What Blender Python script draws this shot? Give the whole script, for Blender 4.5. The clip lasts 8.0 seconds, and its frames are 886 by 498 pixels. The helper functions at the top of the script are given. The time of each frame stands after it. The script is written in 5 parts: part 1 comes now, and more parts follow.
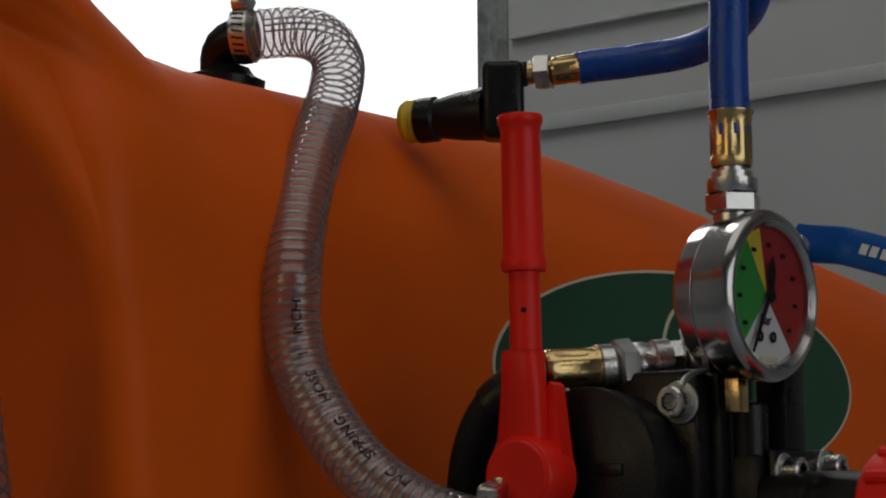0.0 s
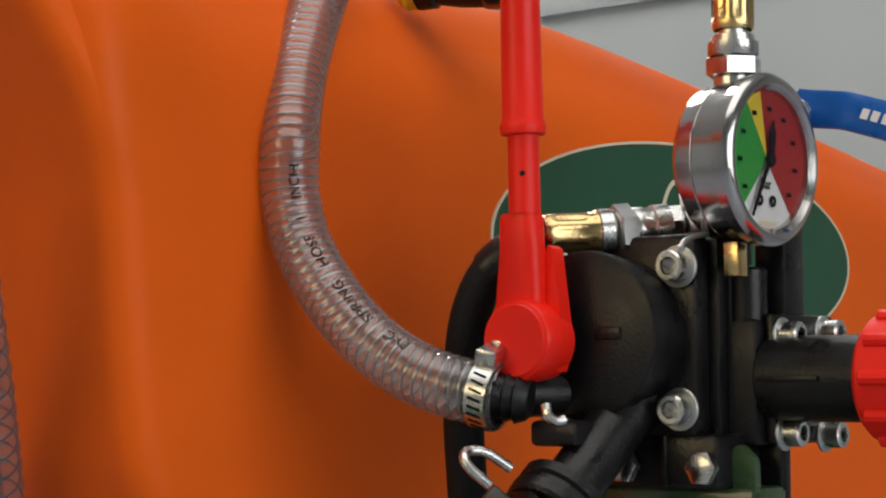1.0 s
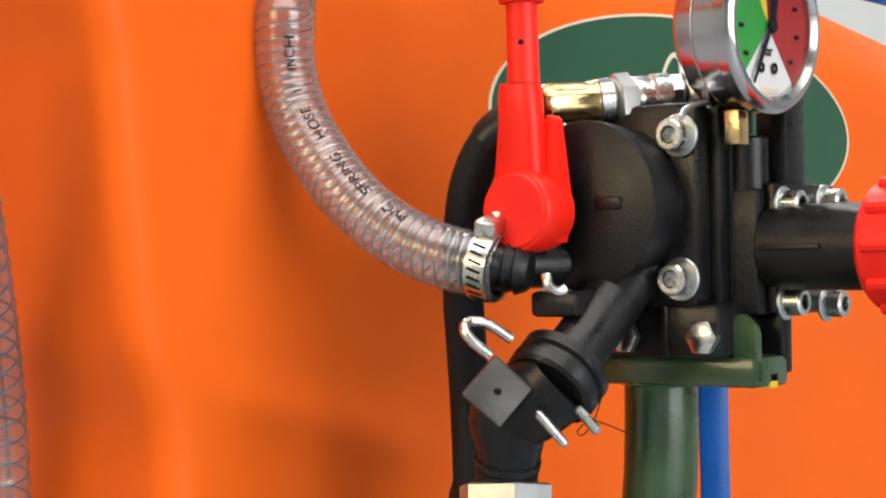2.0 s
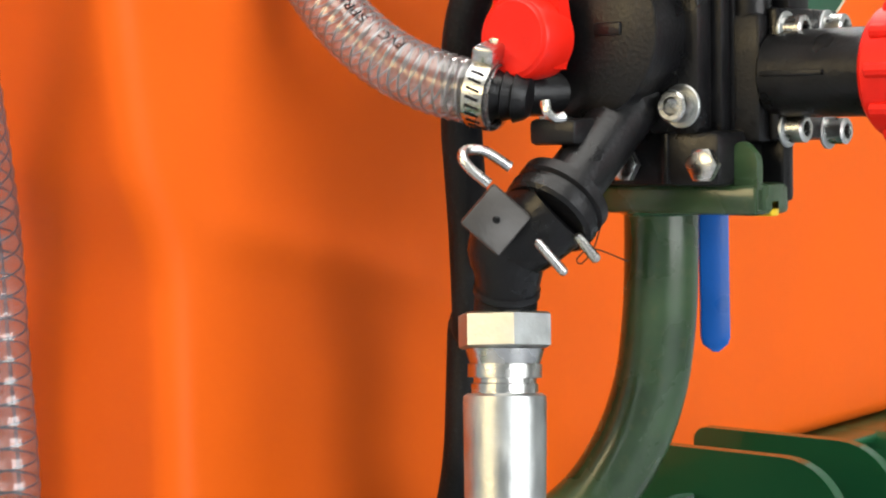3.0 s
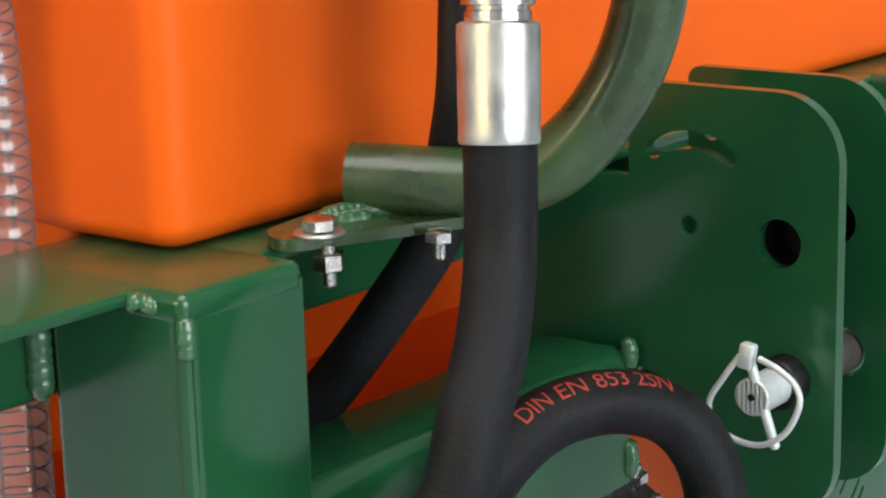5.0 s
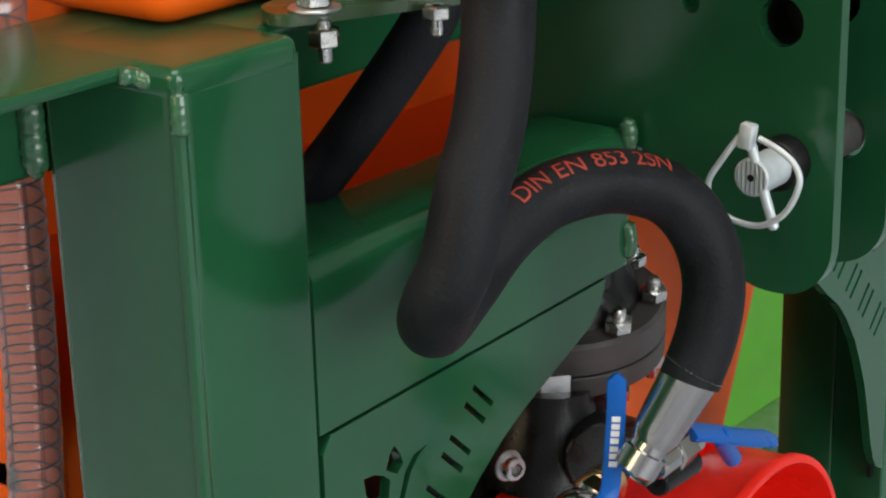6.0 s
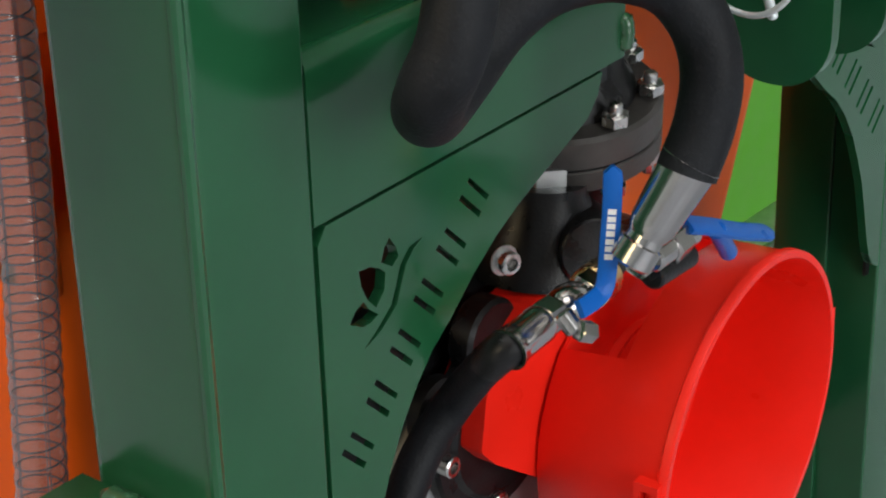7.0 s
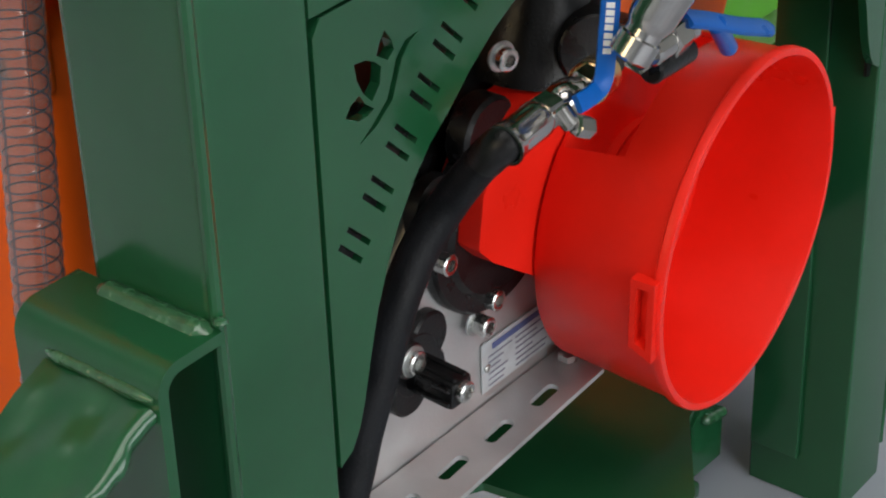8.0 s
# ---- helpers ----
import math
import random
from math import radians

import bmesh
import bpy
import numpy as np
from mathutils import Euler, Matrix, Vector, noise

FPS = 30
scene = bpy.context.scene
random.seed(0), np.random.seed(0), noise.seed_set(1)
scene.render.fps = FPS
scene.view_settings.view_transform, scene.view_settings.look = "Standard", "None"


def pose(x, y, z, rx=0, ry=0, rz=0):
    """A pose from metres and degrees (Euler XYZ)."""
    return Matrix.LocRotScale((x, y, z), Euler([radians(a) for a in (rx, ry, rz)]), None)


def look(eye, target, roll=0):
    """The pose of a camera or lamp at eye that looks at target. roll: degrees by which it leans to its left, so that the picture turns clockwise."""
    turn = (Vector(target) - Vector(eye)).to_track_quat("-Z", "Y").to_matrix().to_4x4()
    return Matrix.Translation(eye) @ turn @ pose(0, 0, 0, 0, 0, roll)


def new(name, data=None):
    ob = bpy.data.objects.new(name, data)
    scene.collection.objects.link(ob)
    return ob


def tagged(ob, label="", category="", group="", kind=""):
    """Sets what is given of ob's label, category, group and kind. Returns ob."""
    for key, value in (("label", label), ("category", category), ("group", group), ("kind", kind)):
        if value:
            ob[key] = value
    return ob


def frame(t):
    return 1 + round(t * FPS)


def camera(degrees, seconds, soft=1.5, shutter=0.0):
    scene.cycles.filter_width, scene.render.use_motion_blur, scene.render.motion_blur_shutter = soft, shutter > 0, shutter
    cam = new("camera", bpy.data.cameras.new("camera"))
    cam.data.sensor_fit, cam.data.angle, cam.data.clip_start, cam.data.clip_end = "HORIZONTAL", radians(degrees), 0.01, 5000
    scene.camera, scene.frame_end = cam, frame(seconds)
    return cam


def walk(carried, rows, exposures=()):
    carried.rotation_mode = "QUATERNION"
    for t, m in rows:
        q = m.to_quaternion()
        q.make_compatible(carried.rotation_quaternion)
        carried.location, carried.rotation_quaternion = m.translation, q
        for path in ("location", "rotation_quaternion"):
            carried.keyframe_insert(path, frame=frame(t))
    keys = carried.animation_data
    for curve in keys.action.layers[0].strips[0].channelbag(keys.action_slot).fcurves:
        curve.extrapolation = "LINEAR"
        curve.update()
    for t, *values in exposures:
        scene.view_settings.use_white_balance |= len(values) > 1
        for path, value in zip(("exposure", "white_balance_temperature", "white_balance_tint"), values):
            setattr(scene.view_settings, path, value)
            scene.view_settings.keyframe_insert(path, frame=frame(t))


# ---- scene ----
cam = camera(25.61, 8.0, soft=2.1)
PATH = [
    (0.0, look((-0.8476, -0.6787, 1.0290), (-0.0762, -0.0547, 1.1532), -0.35)),
    (0.5, look((-0.8464, -0.6771, 1.0225), (-0.0725, -0.0514, 1.1206), -0.22)),
    (1.0, look((-0.8431, -0.6747, 1.0147), (-0.0670, -0.0478, 1.0830), -0.24)),
    (1.2, look((-0.8423, -0.6738, 1.0109), (-0.0655, -0.0466, 1.0681), -0.15)),
    (2.3, look((-0.8353, -0.6656, 1.0050), (-0.0561, -0.0389, 0.9941), -0.92)),
    (2.5, look((-0.8340, -0.6646, 1.0034), (-0.0551, -0.0381, 0.9760), -0.92)),
    (3.0, look((-0.8291, -0.6614, 0.9983), (-0.0523, -0.0355, 0.9285), -1.03)),
    (3.5, look((-0.8276, -0.6584, 0.9938), (-0.0522, -0.0358, 0.8880), -1.18)),
    (4.0, look((-0.8230, -0.6542, 0.9882), (-0.0522, -0.0354, 0.8368), -1.31)),
    (4.2, look((-0.8216, -0.6526, 0.9856), (-0.0526, -0.0360, 0.8173), -1.41)),
    (5.3, look((-0.8182, -0.6486, 0.9669), (-0.0652, -0.0442, 0.7068), -1.56)),
    (5.5, look((-0.8168, -0.6480, 0.9656), (-0.0686, -0.0465, 0.6856), -1.55)),
    (6.0, look((-0.8125, -0.6468, 0.9581), (-0.0792, -0.0545, 0.6244), -1.53)),
    (6.5, look((-0.8104, -0.6461, 0.9506), (-0.0899, -0.0629, 0.5754), -1.56)),
    (7.0, look((-0.8083, -0.6442, 0.9419), (-0.1037, -0.0739, 0.5196), -1.71)),
    (7.5, look((-0.8074, -0.6447, 0.9338), (-0.1182, -0.0859, 0.4727), -1.76)),
    (8.0, look((-0.8062, -0.6449, 0.9245), (-0.1370, -0.0994, 0.4200), -1.92)),
]
EXPOSURES = [(0.0, -1.78), (0.5, -1.08), (1.0, -0.16), (1.2, 0.14), (2.3, 0.99), (3.0, 1.0), (4.0, 1.09), (5.3, 0.97), (6.0, 0.70), (7.0, 0.66), (8.0, 0.56)]
walk(cam, PATH, EXPOSURES)

# ---------------- light ----------------
world = bpy.data.worlds.new("hall_daylight")
scene.world = world
world.use_nodes = True
wn = world.node_tree
sky = wn.nodes.new("ShaderNodeTexSky")
sky.sky_type, sky.sun_disc, sky.sun_elevation, sky.sun_rotation = "NISHITA", False, radians(35), radians(200)
wn.links.new(sky.outputs[0], wn.nodes["Background"].inputs[0])
wn.nodes["Background"].inputs[1].default_value = 0.03


def area_lamp(name, m, width, height, power, colour=(1, 1, 1)):
    lamp = bpy.data.lights.new(name, "AREA")
    lamp.shape, lamp.size, lamp.size_y, lamp.energy, lamp.color = "RECTANGLE", width, height, power, colour
    ob = new(name, lamp)
    ob.matrix_world = m
    return ob


# daylight from an unseen gate in front, and fill lamps added beside and overhead
area_lamp("gate_daylight", look((-0.9, -5.9, 1.9), (0.2, 0, 1.0)), 4.8, 3.2, 146, (0.95, 0.98, 1.0))
# added fill, warm so that the left faces of the green turn olive
area_lamp("warm_side_fill", look((-5.9, 1.2, 2.6), (0, 0.2, 0.9)), 3.6, 1.8, 74, (1.0, 0.76, 0.40))
# added overhead fills; no tubes are known under the roof
area_lamp("overhead_fill", look((-1.1, -0.9, 4.6), (-1.0, -0.8, 0)), 4.6, 3.6, 108, (1.0, 0.97, 0.92))
area_lamp("far_overhead_fill", look((2.6, 3.2, 5.2), (2.6, 3.2, 0)), 3.0, 0.5, 160, (1.0, 0.98, 0.95))


# ---------------- materials ----------------
def nodes(name):
    m = bpy.data.materials.new(name)
    m.use_nodes = True
    return m, m.node_tree.nodes, m.node_tree.links, m.node_tree.nodes["Principled BSDF"]


def mat(name, colour, rough=0.5, metal=0.0, vary=0.15, scale=18.0, fine=260.0, bump=0.05, coat=0.0, rough_vary=0.12, dirt=None, dirt_amount=0.0, spec=0.5):
    m, n, l, b = nodes(name)
    co = n.new("ShaderNodeTexCoord")
    big, small = n.new("ShaderNodeTexNoise"), n.new("ShaderNodeTexNoise")
    for tex, s, d in ((big, scale, 5), (small, fine, 3)):
        tex.inputs["Scale"].default_value, tex.inputs["Detail"].default_value = s, d
        l.new(co.outputs["Object"], tex.inputs["Vector"])
    ramp = n.new("ShaderNodeMapRange")
    ramp.inputs["From Min"].default_value, ramp.inputs["From Max"].default_value = 0.3, 0.7
    ramp.inputs["To Min"].default_value, ramp.inputs["To Max"].default_value = 1 - vary, 1 + vary
    l.new(big.outputs["Fac"], ramp.inputs["Value"])
    mul = n.new("ShaderNodeMix")
    mul.data_type, mul.blend_type = "RGBA", "MULTIPLY"
    mul.inputs["Factor"].default_value = 1.0
    mul.inputs["A"].default_value = (*colour, 1)
    l.new(ramp.outputs[0], mul.inputs["B"])
    out = mul.outputs["Result"]
    if dirt:
        spot = n.new("ShaderNodeMapRange")
        spot.inputs["From Min"].default_value, spot.inputs["From Max"].default_value = 0.55, 0.75
        spot.inputs["To Max"].default_value = dirt_amount
        l.new(small.outputs["Fac"], spot.inputs["Value"])
        mix = n.new("ShaderNodeMix")
        mix.data_type = "RGBA"
        l.new(spot.outputs[0], mix.inputs["Factor"])
        l.new(out, mix.inputs["A"])
        mix.inputs["B"].default_value = (*dirt, 1)
        out = mix.outputs["Result"]
    l.new(out, b.inputs["Base Color"])
    rr = n.new("ShaderNodeMapRange")
    rr.inputs["From Min"].default_value, rr.inputs["From Max"].default_value = 0.3, 0.7
    rr.inputs["To Min"].default_value, rr.inputs["To Max"].default_value = max(0.02, rough - rough_vary), min(1, rough + rough_vary)
    l.new(big.outputs["Fac"], rr.inputs["Value"])
    l.new(rr.outputs[0], b.inputs["Roughness"])
    b.inputs["Metallic"].default_value = metal
    b.inputs["Coat Weight"].default_value = coat
    b.inputs["Coat Roughness"].default_value = 0.12
    b.inputs["Specular IOR Level"].default_value = spec
    if bump:
        bp = n.new("ShaderNodeBump")
        bp.inputs["Strength"].default_value, bp.inputs["Distance"].default_value = bump, 0.002
        l.new(small.outputs["Fac"], bp.inputs["Height"])
        l.new(bp.outputs[0], b.inputs["Normal"])
    return m


ORANGE = mat("orange_polyethylene", (0.80, 0.118, 0.006), 0.48, vary=0.07, scale=5, fine=120, bump=0.06, spec=0.15)
GREEN = mat("green_gloss_paint", (0.011, 0.080, 0.030), 0.20, vary=0.10, scale=9, fine=70, bump=0.035, coat=0.2, rough_vary=0.05, spec=0.5)
OLIVE = mat("worn_green_paint", (0.032, 0.068, 0.027), 0.30, vary=0.4, scale=22, fine=140, bump=0.08, coat=0.32, dirt=(0.13, 0.12, 0.05), dirt_amount=0.18)
WELD = mat("painted_weld", (0.030, 0.11, 0.048), 0.2, vary=0.25, scale=90, fine=300, bump=0.3, coat=0.6)
BLACK = mat("black_moulded_plastic", (0.0065, 0.0065, 0.0072), 0.34, vary=0.3, scale=40, fine=420, bump=0.16, dirt=(0.07, 0.065, 0.06), dirt_amount=0.07, spec=0.33)
RUBBER = mat("black_rubber", (0.0080, 0.0090, 0.0110), 0.58, vary=0.5, scale=22, fine=380, bump=0.25, dirt=(0.052, 0.053, 0.055), dirt_amount=0.20, spec=0.20)
RED = mat("red_plastic", (0.86, 0.018, 0.008), 0.38, vary=0.06, scale=12, fine=200, bump=0.04, spec=0.26)
BLUE = mat("blue_coated_steel", (0.002, 0.100, 0.43), 0.36, vary=0.1, scale=30, fine=400, bump=0.06, coat=0.05, spec=0.28)
BLUE_HOSE = mat("blue_hose", (0.004, 0.065, 0.36), 0.3, vary=0.12, scale=60, fine=500, bump=0.2)
ZINC = mat("zinc_plated_steel", (0.62, 0.62, 0.60), 0.26, 1.0, vary=0.12, scale=60, fine=500, bump=0.08)
DULL = mat("matt_zinc_steel", (0.55, 0.57, 0.56), 0.42, 1.0, vary=0.15, scale=50, fine=350, bump=0.1)
STEEL = mat("polished_steel", (0.50, 0.485, 0.47), 0.17, 1.0, vary=0.06, scale=30, fine=400, bump=0.03, rough_vary=0.05)
BRASS = mat("yellow_zinc", (0.72, 0.52, 0.24), 0.24, 1.0, vary=0.2, scale=60, fine=400, bump=0.08)
PALE_ZINC = mat("pale_zinc", (0.66, 0.72, 0.74), 0.42, 0.35, vary=0.12, scale=80, fine=500, bump=0.08)
ALU = mat("cast_aluminium", (0.62, 0.62, 0.62), 0.42, 0.7, vary=0.1, scale=25, fine=400, bump=0.12)
GREY_CAST = mat("dull_grey_casting", (0.058, 0.054, 0.050), 0.46, 0.25, vary=0.25, scale=40, fine=300, bump=0.14)
YARN = mat("dark_yarn", (0.035, 0.03, 0.06), 0.7, vary=0.1, bump=0.0)
WIRE = mat("spring_wire", (0.46, 0.46, 0.47), 0.35, 1.0, vary=0.2, bump=0.0)
WHITE = mat("white_print", (0.75, 0.75, 0.74), 0.5, vary=0.05, bump=0.02)
CREAM = mat("cream_print", (0.72, 0.62, 0.45), 0.5, vary=0.08, bump=0.02)
DECAL = mat("dark_green_decal", (0.012, 0.075, 0.035), 0.4, vary=0.08, bump=0.02)
GAUGE_GREEN = mat("gauge_green", (0.03, 0.30, 0.04), 0.5, vary=0.04, bump=0.0)
GAUGE_RED = mat("gauge_red", (0.36, 0.012, 0.010), 0.5, vary=0.04, bump=0.0)
FAINT_INK = mat("faded_grey_ink", (0.22, 0.23, 0.30), 0.6, vary=0.3, scale=300, bump=0.0)
GAUGE_YELLOW = mat("gauge_yellow", (0.75, 0.55, 0.03), 0.5, vary=0.04, bump=0.0)
INK = mat("black_ink", (0.012, 0.012, 0.014), 0.7, vary=0.1, bump=0.0, spec=0.1)
RED_INK = mat("red_ink", (0.34, 0.04, 0.02), 0.6, vary=0.25, scale=200, bump=0.0)
BLUE_INK = mat("blue_ink", (0.10, 0.13, 0.30), 0.5, vary=0.1, bump=0.0)
YELLOW = mat("yellow_plastic", (0.75, 0.52, 0.02), 0.4, vary=0.1, bump=0.02)
WALL = mat("grey_sandwich_panel", (0.40, 0.42, 0.42), 0.5, vary=0.05, scale=1.2, fine=30, bump=0.03)
FLOOR = mat("pale_concrete", (0.29, 0.315, 0.365), 0.5, vary=0.12, scale=2.0, fine=40, bump=0.05)
# unseen ceiling, made white to throw more fill light back
CEILING = mat("white_bounce_ceiling", (0.70, 0.70, 0.68), 0.5, vary=0.05, scale=1.2, fine=30, bump=0.03)
LIME = mat("lime_green_print", (0.12, 0.44, 0.035), 0.5, vary=0.05, bump=0.02)


def clear_plastic(name, tint=(0.88, 0.86, 0.86), milk=0.27, low=0.10, high=0.6):
    m, n, l, b = nodes(name)
    out = n["Material Output"]
    tr, gl, df = n.new("ShaderNodeBsdfTransparent"), n.new("ShaderNodeBsdfGlossy"), n.new("ShaderNodeBsdfDiffuse")
    tr.inputs[0].default_value = (*tint, 1)
    gl.inputs["Roughness"].default_value = 0.16
    df.inputs[0].default_value = (0.46, 0.45, 0.45, 1)
    tl, both = n.new("ShaderNodeBsdfTranslucent"), n.new("ShaderNodeMixShader")
    tl.inputs[0].default_value = (0.55, 0.55, 0.57, 1)
    l.new(df.outputs[0], both.inputs[1])
    l.new(tl.outputs[0], both.inputs[2])
    fr, m1, m2 = n.new("ShaderNodeMapRange"), n.new("ShaderNodeMixShader"), n.new("ShaderNodeMixShader")
    lw, pw = n.new("ShaderNodeLayerWeight"), n.new("ShaderNodeMath")
    pw.operation = "POWER"
    pw.inputs[1].default_value = 3.0
    fr.inputs["To Min"].default_value, fr.inputs["To Max"].default_value = low, high
    l.new(lw.outputs["Facing"], pw.inputs[0])
    l.new(pw.outputs[0], fr.inputs["Value"])
    m1.inputs[0].default_value = milk
    co, nz, bp = n.new("ShaderNodeTexCoord"), n.new("ShaderNodeTexNoise"), n.new("ShaderNodeBump")
    nz.inputs["Scale"].default_value = 120
    bp.inputs["Strength"].default_value, bp.inputs["Distance"].default_value = 0.25, 0.002
    l.new(co.outputs["Object"], nz.inputs["Vector"])
    l.new(nz.outputs["Fac"], bp.inputs["Height"])
    l.new(bp.outputs[0], gl.inputs["Normal"])
    l.new(tr.outputs[0], m1.inputs[1])
    l.new(both.outputs[0], m1.inputs[2])
    l.new(fr.outputs[0], m2.inputs[0])
    l.new(m1.outputs[0], m2.inputs[1])
    l.new(gl.outputs[0], m2.inputs[2])
    l.new(m2.outputs[0], out.inputs[0])
    return m


PVC = clear_plastic("clear_pvc")
GLASS = clear_plastic("gauge_glass", (0.94, 0.94, 0.94), 0.0, 0.012, 0.06)


def glow(name, colour, strength):
    m, n, l, b = nodes(name)
    em = n.new("ShaderNodeEmission")
    em.inputs[0].default_value, em.inputs[1].default_value = (*colour, 1), strength
    l.new(em.outputs[0], n["Material Output"].inputs[0])
    return m


DAY = glow("overcast_daylight", (0.96, 0.98, 1.0), 5.5)


# ---------------- mesh helpers ----------------
def thing(name, label, category, place=(0, 0, 0), group="", kind=""):
    ob = new(name)
    ob.location = place
    ob.empty_display_size = 0.02
    return tagged(ob, label, category, group, kind)


def top_of(ob):
    m = Matrix.Translation(ob.location)
    while ob.parent:
        ob = ob.parent
        m = Matrix.Translation(ob.location) @ m
    return m


def part(name, bm, material, parent=None, label="", smooth=True, sharp=35):
    """Links a bmesh, written in world metres, as one mesh under a thing or a part."""
    bmesh.ops.recalc_face_normals(bm, faces=bm.faces[:])
    if smooth:
        for f in bm.faces:
            f.smooth = True
        for e in bm.edges:
            if len(e.link_faces) == 2 and e.calc_face_angle(0) > radians(sharp):
                e.smooth = False
    if parent:
        bm.transform(top_of(parent).inverted())
    me = bpy.data.meshes.new(name)
    bm.to_mesh(me)
    bm.free()
    me.materials.append(material)
    ob = new(name, me)
    ob.parent = parent
    if label:
        ob["label"] = label
    return ob


def basis(d):
    d = Vector(d).normalized()
    up = Vector((0, 0, 1)) if abs(d.z) < 0.95 else Vector((1, 0, 0))
    a = d.cross(up).normalized()
    return a, a.cross(d).normalized() * 1.0, d


def box(lo, hi, bevel=0.002, seg=2, bm=None, m=None):
    bm = bm or bmesh.new()
    made = bmesh.ops.create_cube(bm, size=1.0)["verts"]
    size, mid = [b - a for a, b in zip(lo, hi)], [(a + b) / 2 for a, b in zip(lo, hi)]
    for v in made:
        v.co = Vector([c * s + o for c, s, o in zip(v.co, size, mid)])
    if bevel:
        edges = list({e for v in made for e in v.link_edges})
        done = bmesh.ops.bevel(bm, geom=edges, offset=bevel, segments=seg, affect="EDGES", profile=0.5)
        made = list({v for f in done["faces"] for v in f.verts} | {v for v in made if v.is_valid})
    if m:
        bmesh.ops.transform(bm, matrix=m, verts=made)
    return bm


def lathe(p0, axis, profile, seg=32, bm=None, squash=None):
    """profile: pairs of distance along the axis and radius. A first or last radius of 0 closes the end."""
    bm = bm or bmesh.new()
    a, b, d = basis(axis)
    p0 = Vector(p0)
    rings = []
    for s, r in profile:
        if r <= 1e-6:
            rings.append([bm.verts.new(p0 + d * s)])
        else:
            rings.append([bm.verts.new(p0 + d * s + (a * math.cos(t) + b * math.sin(t)) * r) for t in (2 * math.pi * k / seg for k in range(seg))])
    for u, v in zip(rings, rings[1:]):
        for k in range(seg):
            q = (k + 1) % seg
            ring = [u[k % len(u)], u[q % len(u)], v[q % len(v)], v[k % len(v)]]
            ring = [x for i, x in enumerate(ring) if x not in ring[:i]]
            if len(ring) > 2:
                bm.faces.new(ring)
    return bm


def rod(p0, p1, r, seg=24, edge=0.0015, bm=None, r2=None):
    p0, p1 = Vector(p0), Vector(p1)
    n, r2 = (p1 - p0).length, r if r2 is None else r2
    return lathe(p0, p1 - p0, [(0, 0), (0, r - edge), (edge, r), (n - edge, r2), (n, r2 - edge), (n, 0)], seg, bm)


def hexagon(p0, p1, r, turn=0.0, edge=0.002, bm=None):
    bm = bm or bmesh.new()
    p0, p1 = Vector(p0), Vector(p1)
    a, b, d = basis(p1 - p0)
    n = (p1 - p0).length
    rings = []
    for s, q in ((0, r - edge), (edge * 0.6, r), (n - edge * 0.6, r), (n, r - edge)):
        rings.append([bm.verts.new(p0 + d * s + (a * math.cos(t) + b * math.sin(t)) * q) for t in (math.pi / 3 * k + radians(turn) for k in range(6))])
    for u, v in zip(rings, rings[1:]):
        for k in range(6):
            bm.faces.new([u[k], u[(k + 1) % 6], v[(k + 1) % 6], v[k]])
    bm.faces.new(rings[0])
    bm.faces.new(rings[-1])
    return bm


def spline(points, step=0.006):
    """An even, smooth line through the points."""
    p = [Vector(q) for q in points]
    p = [2 * p[0] - p[1], *p, 2 * p[-1] - p[-2]]
    out = []
    for a, b, c, d in zip(p, p[1:], p[2:], p[3:]):
        n = max(2, int((c - b).length / step))
        for k in range(n):
            t = k / n
            out.append(0.5 * (2 * b + (c - a) * t + (2 * a - 5 * b + 4 * c - d) * t * t + (3 * b - a - 3 * c + d) * t ** 3))
    return out + [p[-2]]


def frames(line):
    out, a = [], None
    for k, p in enumerate(line):
        d = (line[min(k + 1, len(line) - 1)] - line[max(k - 1, 0)]).normalized()
        a = basis(d)[0] if a is None else (a - d * a.dot(d)).normalized()
        out.append((p, a, d.cross(a).normalized(), d))
    return out


def tube(line, r, seg=20, caps=True, bm=None, wall=0.0):
    bm = bm or bmesh.new()
    radius = r if callable(r) else (lambda s: r)
    fr = frames(line)
    n = len(fr)
    rings = []
    for k, (p, a, b, d) in enumerate(fr):
        q = radius(k / (n - 1))
        rings.append([bm.verts.new(p + (a * math.cos(t) + b * math.sin(t)) * q) for t in (2 * math.pi * i / seg for i in range(seg))])
    for u, v in zip(rings, rings[1:]):
        for i in range(seg):
            bm.faces.new([u[i], u[(i + 1) % seg], v[(i + 1) % seg], v[i]])
    if caps:
        bm.faces.new(rings[0])
        bm.faces.new(rings[-1])
    return bm


def coil(line, r, wire, pitch):
    fr = frames(line)
    run = [0.0]
    for p, q in zip(line, line[1:]):
        run.append(run[-1] + (q - p).length)
    turns, pts, k = run[-1] / pitch, [], 0
    total = int(turns * 18)
    for i in range(total):
        s = run[-1] * i / total
        while k < len(run) - 2 and run[k + 1] < s:
            k += 1
        f = (s - run[k]) / max(1e-9, run[k + 1] - run[k])
        p, q = fr[k], fr[k + 1]
        c, a, b = p[0].lerp(q[0], f), p[1].lerp(q[1], f), p[2].lerp(q[2], f)
        t = 2 * math.pi * s / pitch
        pts.append(c + (a * math.cos(t) + b * math.sin(t)) * r)
    return tube(pts, wire, 5)


